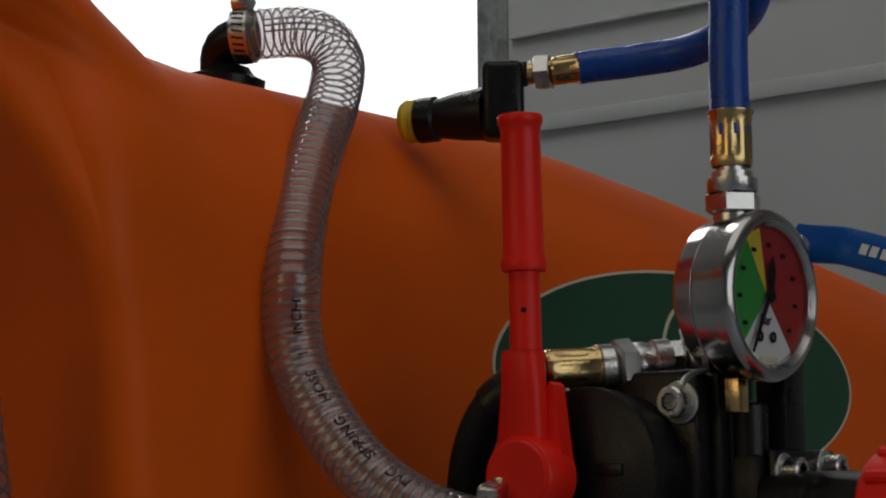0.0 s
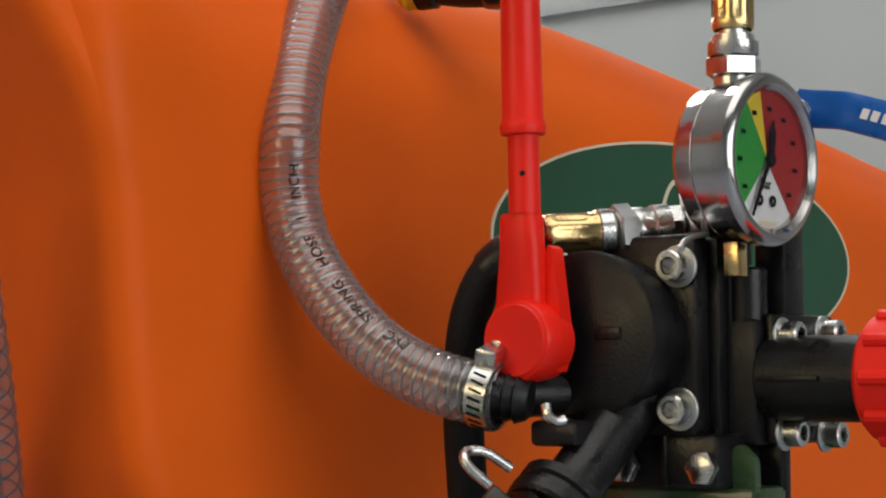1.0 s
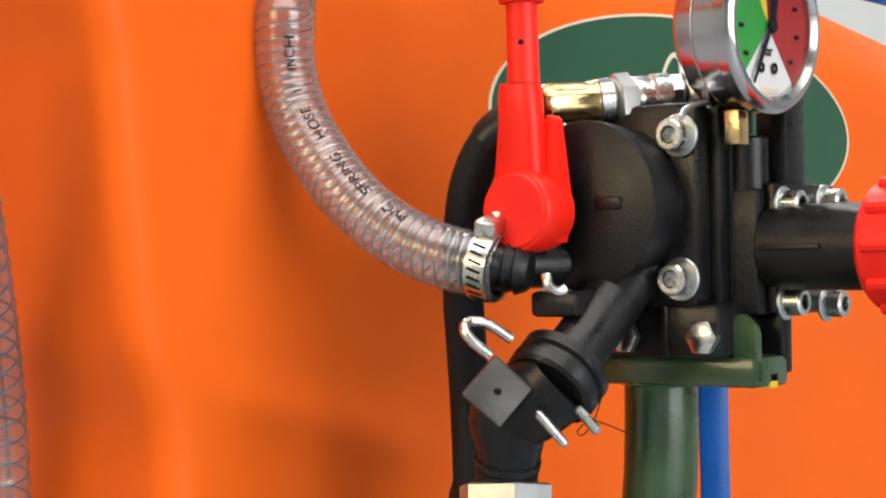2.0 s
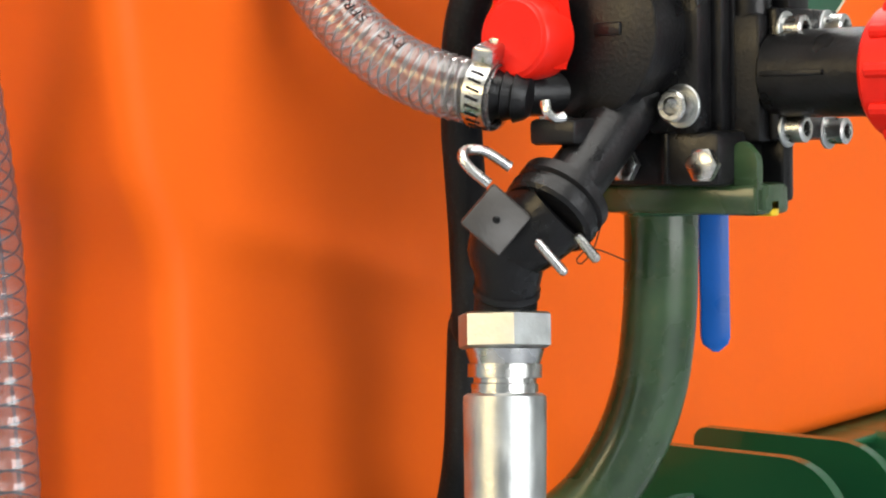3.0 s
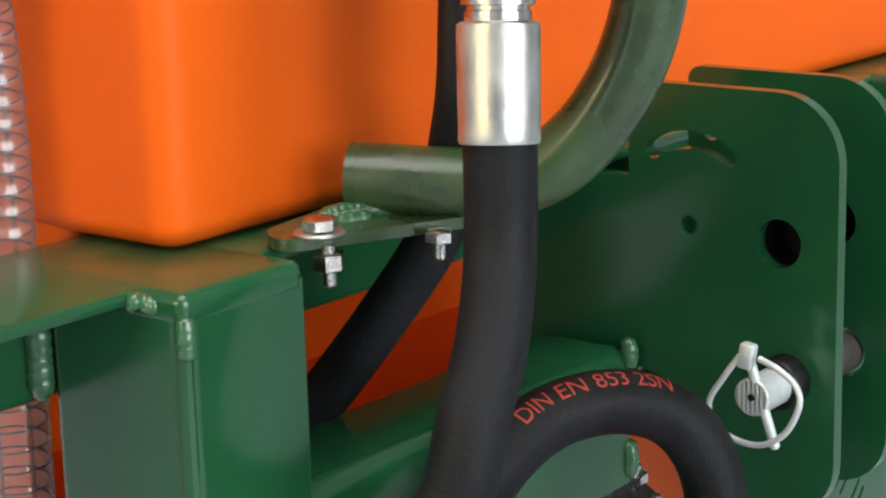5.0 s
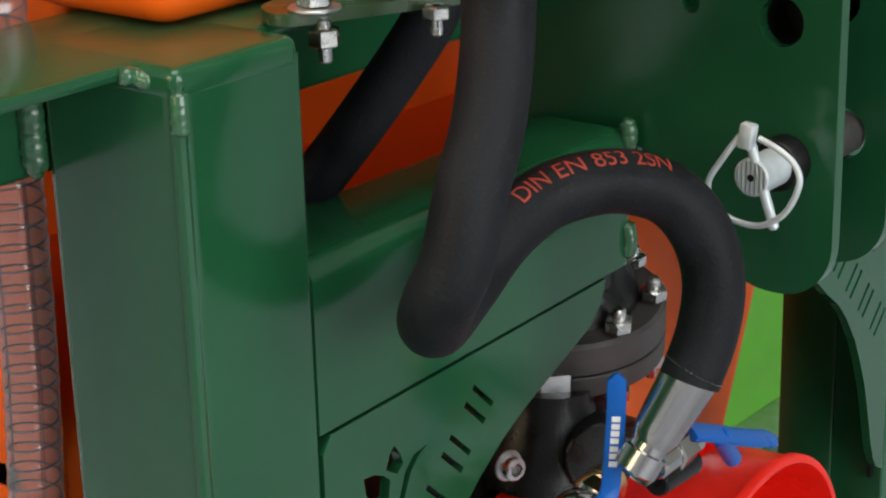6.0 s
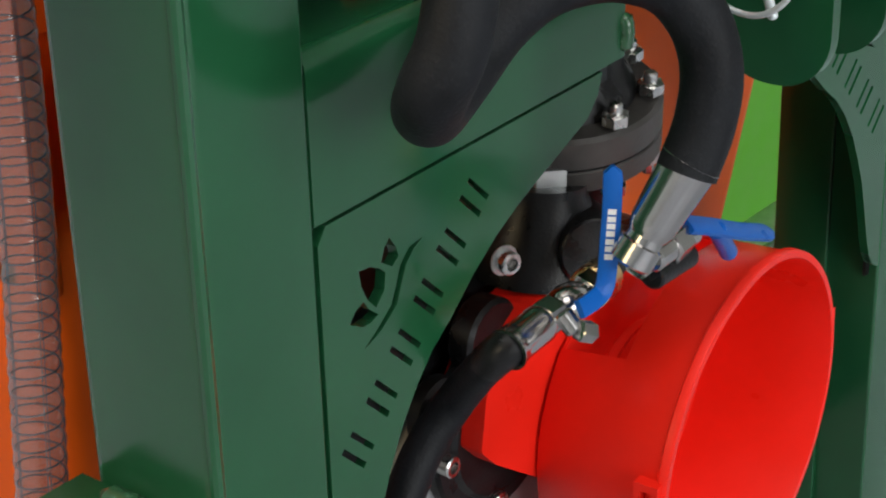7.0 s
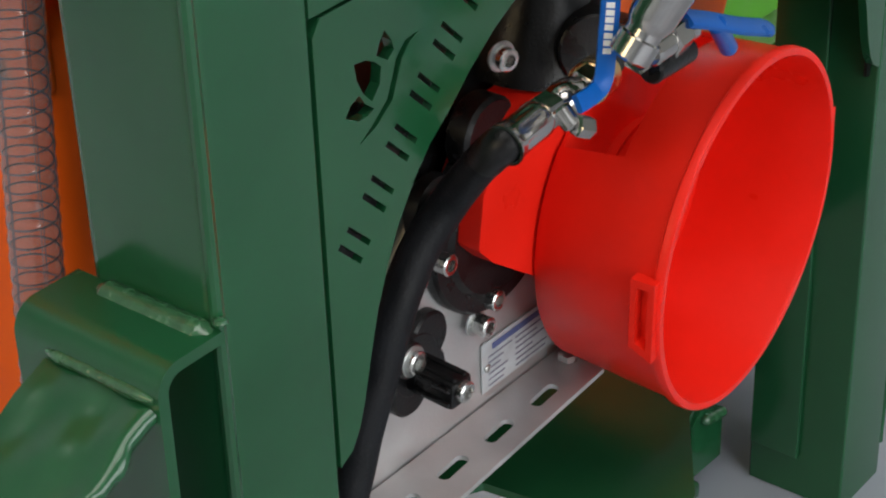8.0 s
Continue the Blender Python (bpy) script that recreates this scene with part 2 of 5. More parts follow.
def sheet(outer, holes, thick, put, bevel=0.0):
    """A plate cut to an outline with holes. put(u, v, w) gives the place; w runs from 0 at the front to thick."""
    bm = bmesh.new()
    walls = []
    for w in (0.0, thick):
        edges = []
        for loop in (outer, *holes):
            vs = [bm.verts.new(put(u, v, w)) for u, v in loop]
            walls.append(vs)
            edges += [bm.edges.new((vs[i], vs[(i + 1) % len(vs)])) for i in range(len(vs))]
        bmesh.ops.triangle_fill(bm, use_beauty=True, use_dissolve=True, edges=edges)
    n = len(holes) + 1
    for a, b in zip(walls[:n], walls[n:]):
        for i in range(len(a)):
            j = (i + 1) % len(a)
            bm.faces.new([a[i], a[j], b[j], b[i]])
    if bevel:
        rim = [e for e in bm.edges if len(e.link_faces) == 2 and e.calc_face_angle(0) > 1.2]
        bmesh.ops.bevel(bm, geom=rim, offset=bevel, segments=2, affect="EDGES")
    return bm


def circle(u, v, r, n=28, ry=None, turn=0.0):
    ry = ry or r
    c, s = math.cos(radians(turn)), math.sin(radians(turn))
    return [(u + r * math.cos(t) * c - ry * math.sin(t) * s, v + r * math.cos(t) * s + ry * math.sin(t) * c) for t in (2 * math.pi * k / n for k in range(n))]


def rounded(corners, n=6):
    """A polygon with rounded corners: (u, v, radius)."""
    out = []
    for i, (u, v, r) in enumerate(corners):
        p, a, b = Vector((u, v)), Vector(corners[i - 1][:2]), Vector(corners[(i + 1) % len(corners)][:2])
        if r <= 0:
            out.append((u, v))
            continue
        da, db = (a - p).normalized(), (b - p).normalized()
        ang = da.angle(db) / 2
        cut = min(r / math.tan(ang), 0.49 * (a - p).length, 0.49 * (b - p).length)
        r = cut * math.tan(ang)
        mid = p + (da + db).normalized() * (r / math.sin(ang))
        s, e = p + da * cut - mid, p + db * cut - mid
        turn = s.angle_signed(e)
        for k in range(n + 1):
            q = s.copy()
            q.rotate(Matrix.Rotation(-turn * k / n, 2))
            out.append(tuple(mid + q))
    return out


def writing(text, size, m, material, parent, name="lettering", deep=0.0002):
    cu = bpy.data.curves.new(name, "FONT")
    cu.body, cu.size, cu.align_x, cu.align_y, cu.extrude = text, size, "CENTER", "CENTER", deep
    ob = new(name, cu)
    bpy.context.view_layer.update()
    me = bpy.data.meshes.new_from_object(ob)
    bpy.data.objects.remove(ob)
    bm = bmesh.new()
    bm.from_mesh(me)
    bm.transform(m)
    return part(name, bm, material, parent, smooth=False)


def wrapped_text(text, size, line, r, facing, start, material, parent, spread=1.0):
    """Letters printed along a hose: the line is followed from start (metres); facing: the side of the hose."""
    cu = bpy.data.curves.new("lettering", "FONT")
    cu.body, cu.size, cu.align_y = text, size, "CENTER"
    ob = new("lettering", cu)
    bpy.context.view_layer.update()
    me = bpy.data.meshes.new_from_object(ob)
    bpy.data.objects.remove(ob)
    bm = bmesh.new()
    bm.from_mesh(me)
    bmesh.ops.subdivide_edges(bm, edges=[e for e in bm.edges if e.calc_length() > 0.004], cuts=2)
    fr, run = frames(line), [0.0]
    for p, q in zip(line, line[1:]):
        run.append(run[-1] + (q - p).length)
    k = int(np.searchsorted(run, start + 0.05))
    turn = math.degrees(math.atan2(Vector(facing).dot(fr[k][2]), Vector(facing).dot(fr[k][1])))
    for v in bm.verts:
        s = start + v.co.x * spread
        k = min(max(0, int(np.searchsorted(run, s)) - 1), len(run) - 2)
        f = (s - run[k]) / (run[k + 1] - run[k])
        a, b, c = (fr[k][i].lerp(fr[k + 1][i], f) for i in (1, 2, 0))
        t = radians(turn) - v.co.y / r
        v.co = c + (a * math.cos(t) + b * math.sin(t)) * r
    return part("lettering", bm, material, parent, smooth=False)


def cap_screw(name, place, axis, r=0.0085, head=0.011, parent=None, washer=True, group=""):
    """A socket head screw: the head stands out along the axis."""
    a, b, d = basis(axis)
    place = Vector(place)
    bm = lathe(place, d, [(0, 0), (0, r), (head - 0.001, r), (head, r - 0.0012), (head, r * 0.58), (head - 0.0012, r * 0.54)], 24)
    hexv = [bm.verts.new(place + d * s + (a * math.cos(t) + b * math.sin(t)) * r * 0.52) for s in (head - 0.0012, head - 0.007) for t in (math.pi / 3 * k for k in range(6))]
    for k in range(6):
        bm.faces.new([hexv[k], hexv[(k + 1) % 6], hexv[6 + (k + 1) % 6], hexv[6 + k]])
    bm.faces.new(hexv[6:])
    ob = part(name, bm, ZINC, parent)
    if washer:
        part("washer", rod(place - d * 0.0012, place + d * 0.0012, r * 1.35, 24, 0.0006), DULL, ob)
    return ob


def hex_bolt(name, place, axis, r=0.0105, head=0.008, parent=None, washer=0.0):
    d = Vector(axis).normalized()
    place = Vector(place)
    ob = part(name, hexagon(place, place + d * head, r), ZINC, parent)
    if washer:
        part("washer", rod(place - d * 0.002, place, washer, 28, 0.0006), DULL, ob)
    return ob


def vec(*v):
    return Vector(v)


# ---------------- the hall ----------------
def hall():
    floor = part("floor", box((-6, -6, -0.55), (5, 10, -0.35), 0), FLOOR, None, smooth=False)
    tagged(floor, "pale smooth concrete hall floor", "floor", kind="structure")
    # far wall of horizontal panels, with a window that stands over the tank
    window = [(3.82, 1.2), (9.0, 1.2), (9.0, 4.6), (3.82, 4.6)]
    bm = sheet([(-6, -0.35), (10, -0.35), (10, 6), (-6, 6)], [window], 0.12, lambda u, v, w: (5.0 + w, u, v))
    tagged(part("wall_east", bm, WALL, None, smooth=False), "grey sandwich-panel hall wall with joint ribs", "wall", kind="structure")
    for z, h in ((0.3, 0.012), (1.35, 0.012), (2.40, 0.030), (2.75, 0.008), (3.10, 0.012), (4.15, 0.012)):
        rib = part("trim", box((4.97, -6, z - h), (4.998, 3.70, z + h), 0.006), WALL, None)
        tagged(rib, "grey raised joint rib on the panel wall", "trim", kind="structure")
    win = thing("window_1", "tall bright hall window in a grey metal frame", "window", (5.0, 6.4, 1.2), kind="structure")
    frame_bm = sheet([(3.72, 1.12), (9.08, 1.12), (9.08, 4.68), (3.72, 4.68)], [window], 0.06, lambda u, v, w: (4.93 + w, u, v))
    part("window_frame", frame_bm, DULL, win)
    day = part("backdrop", box((5.5, 2.8, 0.6), (5.52, 9.9, 5.6), 0), DAY, None, smooth=False)
    tagged(day, "bright overcast daylight outside the window", "backdrop", kind="structure")
    # closing wall, and an unseen ceiling that serves as a white reflector
    for name, lo, hi in (("wall_north", (-6, 10, -0.35), (5, 10.15, 6)), ("ceiling", (-6, -6, 6), (5, 10, 6.15))):
        tagged(part(name, box(lo, hi, 0), CEILING if name == "ceiling" else WALL, None, smooth=False), ("unseen white hall " if name == "ceiling" else "plain grey hall ") + name.split("_")[0], name.split("_")[0], kind="structure")
    bm = sheet([(-6, -0.35), (5, -0.35), (5, 6), (-6, 6)], [[(-3.4, -0.2), (1.6, -0.2), (1.6, 3.6), (-3.4, 3.6)]], 0.12, lambda u, v, w: (u, -6.0 - w, v))
    tagged(part("wall_south", bm, WALL, None, smooth=False), "grey hall wall with an open gate", "wall", kind="structure")
    # unseen wall; its opening is made up to suit the side fill lamp
    bm = sheet([(-6, -0.35), (10, -0.35), (10, 6), (-6, 6)], [[(-0.8, 1.6), (3.2, 1.6), (3.2, 3.6), (-0.8, 3.6)]], 0.12, lambda u, v, w: (-6.0 - w, u, v))
    tagged(part("wall_west", bm, WALL, None, smooth=False), "unseen grey hall wall with an opening for the side fill", "wall", kind="structure")
    banner = thing("banner", "lime green printed display board standing on the floor", "banner", (1.6, 0.75, -0.35))
    part("sheet", box((1.15, 0.75, -0.335), (2.4, 0.765, 0.6), 0.003), LIME, banner)
    part("foot", box((1.15, 0.66, -0.35), (2.4, 0.85, -0.335), 0.003), DULL, banner)


hall()


# ---------------- the tank ----------------
def smooth01(a, b, x):
    t = min(1, max(0, (x - a) / (b - a)))
    return t * t * (3 - 2 * t)


# how far the left flank stands out, level by level
LEVELS = (0.70, 0.905, 0.925, 0.945, 0.965, 0.99, 1.03, 1.08, 1.115, 1.15, 1.175, 1.195, 1.21, 1.225, 1.235, 1.25)
SWELL = (0.0, 0.0, 0.004, 0.013, 0.022, 0.027, 0.033, 0.038, 0.042, 0.056, 0.073, 0.093, 0.113, 0.142, 0.20, 0.42)


def tank():
    ob = thing("sprayer_tank", "big orange rotomoulded plastic sprayer tank on a green frame", "tank", (0.6, 0.7, 0.70))
    bm = bmesh.new()
    bmesh.ops.create_cube(bm, size=2.0)
    bmesh.ops.subdivide_edges(bm, edges=bm.edges[:], cuts=91, use_grid_fill=True)
    mid, half = Vector((0.616, 0.627, 1.010)), Vector((0.709, 0.502, 0.292))
    for v in bm.verts:
        p = v.co
        q = Vector([math.copysign(1 - (1 - abs(c)) ** 1.7, c) for c in p])
        q = Vector([c * h for c, h in zip(q, half)])
        top = q.z > 0
        r = Vector((0.20 if top else 0.03, 0.13 if top else 0.03, 0.16 if top else 0.03))
        rv = Vector((0.03, 0.03, r.z))
        lift = smooth01(0.12, 0.27, q.z)
        rv.x, rv.y = 0.020 + 0.11 * lift, 0.020 + 0.10 * lift
        if not top:
            rv.z = 0.014
        inner = Vector([max(-(h - k), min(h - k, c)) for c, h, k in zip(q, half, rv)])
        d = Vector([(c - i) / k for c, i, k in zip(q, inner, rv)])
        if d.length > 1e-6:
            q = inner + Vector([k * c for k, c in zip(rv, d.normalized())])
        w = q + mid
        front, left = smooth01(0.75, 0.18, w.y), smooth01(0.5, -0.05, w.x)
        # the left flank steps out above the foot, and arches far out under the shoulder
        near = smooth01(0.12, -0.09, w.x)
        w.x -= float(np.interp(w.z, LEVELS, SWELL)) * near
        # a shallow niche in the front, its upper edge falling to the right
        edge = 0.945 - 0.26 * (w.x + 0.08) - 1.2 * max(0.0, w.x - 0.12) ** 1.3
        niche = min(1.0, max(0.0, edge - w.z) / 0.10) * smooth01(-0.09, 0.02, w.x) * smooth01(0.185, 0.140, w.x)
        w.y += 0.0035 * niche * front * smooth01(0.720, 0.80, w.z)
        w.y -= 0.0055 * math.exp(-((edge - w.z) / 0.016) ** 2) * front * smooth01(-0.08, -0.03, w.x) * smooth01(0.16, 0.08, w.x)
        # the top falls away to the right, and rises to the neck at the left
        up = smooth01(1.05, 1.29, w.z)
        w.z -= up * (0.12 * max(0.0, w.x - 0.33) ** 1.2)
        w.z += up * (0.078 * smooth01(-0.03, -0.19, w.x) + 0.06 * smooth01(-0.13, -0.5, w.x))
        v.co = w
    part("shell", bm, ORANGE, ob, sharp=80)
    # the lower sump that hangs behind the frame
    low = box((-0.065, 0.30, 0.02), (0.965, 1.0, 0.415), 0.03, 4)
    box((-0.065, 0.62, 0.38), (0.965, 0.99, 0.725), 0.02, 3, low)
    box((-0.065, 0.30, 0.36), (-0.045, 0.60, 0.725), 0.008, 3, low)
    box((-0.089, 0.222, 0.655), (0.30, 0.62, 0.735), 0.012, 3, low)
    for v in low.verts:
        v.co.x -= 0.45 * max(0.0, 0.36 - v.co.z) * smooth01(0.2, 0.9, v.co.x)
    part("sump", low, ORANGE, ob)
    # oval decal with a pale rim
    logo = thing("oval_decal", "dark green oval sticker with a pale rim on the tank", "sticker", (0.47, 0.136, 1.11))
    y0 = 0.1247
    put = lambda u, v, w: (u, y0 - w, v)
    part("rim", sheet(circle(0.456, 1.1145, 0.259, 72, 0.0838), [circle(0.456, 1.1145, 0.2562, 72, 0.0818)], 0.001, put), CREAM, logo)
    part("ground", sheet(circle(0.456, 1.1145, 0.2558, 72, 0.0815), [], 0.0006, put), DECAL, logo)
    part("leaf", sheet(circle(0.424, 1.143, 0.028, 30, 0.014, 70), [circle(0.424, 1.143, 0.024, 30, 0.0105, 70)], 0.0014, put), CREAM, logo)
    part("leaf", sheet([(0.416, 1.133), (0.434, 1.118), (0.446, 1.095), (0.428, 1.10)], [], 0.0016, put), ORANGE, logo)


tank()


# ---------------- the headstock frame ----------------
MID = 0.32


def weld(points, r, seed, ob, rough=0.25):
    """A bead laid in overlapping drops, painted over."""
    rnd = random.Random(seed)
    line = spline(points, 0.0011)
    drops = max(2, int(len(line) * 0.0011 / (r * 0.75)))
    jit = [rnd.uniform(0.78, 1.12) for _ in range(drops + 2)]
    line = [p + Vector((rnd.uniform(-1, 1), rnd.uniform(-1, 1), rnd.uniform(-1, 1))) * r * 0.06 * rough for p in line]

    def swell(s):
        k = min(drops - 1, int(s * drops))
        f = s * drops - k
        return r * (1 + rough * (jit[k] * (0.72 + 0.36 * math.sin(math.pi * min(1, f)) ** 0.7) - 1)) * min(1.0, 0.35 + 6 * min(s, 1 - s))

    return part("weld_bead", tube(line, swell, 12), WELD, ob, sharp=60)


def headstock():
    ob = thing("headstock_frame", "green gloss-painted welded steel headstock of the sprayer", "frame", (MID, 0.1, 0.10))
    for side in (1, -1):
        fx = lambda x: x if side > 0 else 2 * MID - x

        def bx(name, lo, hi, bevel, material=GREEN, label=""):
            x0, x1 = sorted((fx(lo[0]), fx(hi[0])))
            return part(name, box((x0, lo[1], lo[2]), (x1, hi[1], hi[2]), bevel, 4), material, ob, label)

        foot = rounded([(fx(-0.150), 0.169, 0.010), (fx(-0.150), 0.060, 0.011), (fx(-0.0565), 0.060, 0.0025), (fx(-0.0565), 0.169, 0.004)], 7)
        part("post", sheet(foot, [], 1.0570, lambda u, v, w: (u, v, -0.349 + w), 0.0), GREEN, ob)
        bx("post_cap", (-0.1503, 0.0597, 0.698), (-0.0562, 0.1690, 0.7180), 0.0065)
        prof = rounded([(0.0598, 0.479, 0.0), (0.145, 0.479, 0.0), (0.145, 0.586, 0.014), (0.0598, 0.586, 0.014)], 6)
        x0, x1 = sorted((fx(-0.0560), fx(0.268)))
        # its lower edge climbs slightly towards the middle of the frame
        climb = lambda x: 0.010 * (side * (x - fx(-0.056))) / 0.324
        part("lower_beam", sheet(prof, [], x1 - x0, lambda u, v, w: (x0 + w, u, v + (climb(x0 + w) if v < 0.48 else 0))), GREEN, ob)
        bx("gusset", (-0.0560, 0.110, -0.30), (-0.0500, 0.165, 0.478), 0.001)
        # lower panel with its arch and the cut-out emblem
        arch = [(0.240, 0.4860), (0.234, 0.470), (0.222, 0.457), (0.195, 0.4455), (0.167, 0.4335), (0.142, 0.4225), (0.118, 0.4095), (0.092, 0.391), (0.0675, 0.3695), (0.048, 0.355), (0.0310, 0.3365), (0.014, 0.312), (0.001, 0.286), (-0.010, 0.260), (-0.019, 0.230), (-0.028, 0.197), (-0.034, 0.181), (-0.042, 0.168), (-0.0545, 0.161)]
        outer = [(-0.0545, 0.466), (-0.0470, 0.4768)] + arch
        cuts = []
        # the maker's word is shown as plain slanted bars, one pair for each letter
        a, b = Vector((math.cos(radians(46)), math.sin(radians(46)))), Vector((-math.sin(radians(46)), math.cos(radians(46))))
        for k in range(6):
            c = Vector((-0.0285 + 0.0246 * k, 0.3170 + 0.0255 * k))
            for s, wide in ((-0.0062, 0.0021), (0.0062, 0.0019)):
                cuts.append([tuple(c + a * (s + i * wide) + b * (j * 0.0138)) for i, j in ((-1, -1), (1, -1), (1, 1), (-1, 1))])
        # plain leaf shapes and a stroke over the word
        cuts.append([(-0.0302, 0.4051), (-0.0250, 0.4117), (-0.0169, 0.4152), (-0.0116, 0.4077), (-0.0035, 0.4013), (-0.0106, 0.3988), (-0.0186, 0.3987)])
        cuts.append([(-0.0200, 0.4368), (-0.0096, 0.4358), (-0.0014, 0.4318), (0.0046, 0.4265), (0.0028, 0.4153), (-0.0053, 0.4067), (-0.0132, 0.4152), (-0.0182, 0.4256)])
        cuts.append([(0.0009, 0.4347), (0.0046, 0.4431), (0.0093, 0.4485), (0.0152, 0.4399), (0.0175, 0.4329), (0.0112, 0.4281)])
        cuts.append([(0.0414, 0.4369), (0.0280, 0.4350), (0.0187, 0.4263), (0.0149, 0.4163), (0.0086, 0.4026), (-0.0063, 0.3909), (-0.0187, 0.3829), (-0.0021, 0.3891), (0.0139, 0.4004), (0.0197, 0.4144), (0.0241, 0.4243), (0.0323, 0.4326)][::-1])
        part("front_panel", sheet([(fx(u), v) for u, v in outer], [[(fx(u), v) for u, v in c] for c in cuts], 0.008, lambda u, v, w: (u, 0.0595 + w, v)), GREEN, ob, "green laser-cut front panel with an emblem", smooth=False)
        # black strip behind the panel's open seams, in place of the gap's shade
        part("seam_shade_strip", sheet([(fx(u), v) for u, v in ((-0.060, 0.4795), (0.26, 0.4885), (0.26, 0.472), (-0.045, 0.465), (-0.050, 0.15), (-0.060, 0.15))], [], 0.003, lambda u, v, w: (u, 0.069 + w, v)), BLACK, ob)
        # the ground corner weld of the post, and the rough beads at the beam's end
        part("corner_weld", tube([vec(fx(-0.1462), 0.0638, 0.708 - 0.02 * i) for i in range(52)], 0.0047, 10), GREEN, ob)
        for low, high, r, seed in ((0.572, 0.594, 0.0062, 1), (0.535, 0.570, 0.0036, 2), (0.493, 0.520, 0.0064, 3)):
            weld([vec(fx(0.268), 0.061, low), vec(fx(0.269), 0.0595, (low + high) / 2), vec(fx(0.268), 0.062, high)], r, seed, ob)
        weld([vec(fx(-0.146), 0.0625, 0.706), vec(fx(-0.147), 0.061, 0.696), vec(fx(-0.1475), 0.061, 0.682)], 0.0056, 4, ob)
        weld([vec(fx(-0.160), 0.089, 0.713), vec(fx(-0.151), 0.089, 0.711), vec(fx(-0.147), 0.078, 0.708)], 0.0050, 5, ob)
    # top beam, its front lip and the bolted tabs
    part("top_beam", box((-0.80, 0.177, 0.640), (1.44, 0.215, 0.708), 0.006, 3), GREEN, ob)
    part("top_plate", box((-0.80, 0.092, 0.7085), (1.44, 0.216, 0.7177), 0.004, 2), GREEN, ob)
    weld([vec(-0.152, 0.173, 0.642 + 0.011 * i) for i in range(7)], 0.0082, 6, ob)
    weld([vec(0.792, 0.173, 0.642 + 0.011 * i) for i in range(7)], 0.0082, 7, ob)


headstock()


def link_bracket():
    """Folded channel on the outside of the post."""
    ob = thing("link_bracket", "folded green steel link bracket welded to the post", "bracket", (-0.19, 0.1, 0.0))
    prof = rounded([(-0.1505, 0.3185, 0.0), (-0.2050, 0.3185, 0.019), (-0.2050, -0.33, 0.0), (-0.1970, -0.33, 0.0), (-0.1970, 0.3105, 0.012), (-0.1505, 0.3105, 0.0)], 8)
    part("channel", sheet(prof, [], 0.122, lambda u, v, w: (u, 0.056 + w, v), 0.001), GREEN, ob)
    # a rough plate sloping away from the channel, its faces dented and its edge flame-cut
    bm, rows = bmesh.new(), []
    for i in range(41):
        x = -0.2055 - 0.26 * i / 40
        row = []
        for k in range(17):
            y = 0.058 + 0.0022 * math.sin(i * 0.9) + 0.0012 * math.sin(i * 2.3 + 1) if k == 0 else 0.058 + 0.094 * k / 16
            dent = 0.0017 * math.sin(14 * k / 16 + 0.16 * i) * math.sin(0.21 * i + 0.6) + 0.0012 * math.sin(0.8 * i - 0.5 * k)
            row.append(Vector((x, y, 0.293 - 0.55 * (-0.2055 - x) - 0.003 * smooth01(1, 0, k) + dent)))
        rows.append(row)
    top = [[bm.verts.new(p) for p in row] for row in rows]
    low = [[bm.verts.new(p - Vector((0, 0, 0.013 if 0 < k < 16 else 0.006))) for k, p in enumerate(row)] for row in rows]
    for i in range(40):
        for k in range(16):
            bm.faces.new([top[i][k], top[i][k + 1], top[i + 1][k + 1], top[i + 1][k]])
            bm.faces.new([low[i][k], low[i + 1][k], low[i + 1][k + 1], low[i][k + 1]])
        for k in (0, 16):
            bm.faces.new([top[i][k], top[i + 1][k], low[i + 1][k], low[i][k]])
    part("stay_plate", bm, GREEN, ob, "rough green-painted stay plate", sharp=70)
    weld([vec(-0.205, 0.060 + 0.018 * i, 0.2985) for i in range(6)], 0.0040, 11, ob, 0.3)
    weld([vec(-0.1560, 0.0570 + 0.02 * i, 0.3130) for i in range(6)], 0.0105, 12, ob, 0.04)
    weld([vec(-0.1505, 0.057, 0.322), vec(-0.1495, 0.058, 0.327)], 0.0048, 13, ob)


link_bracket()


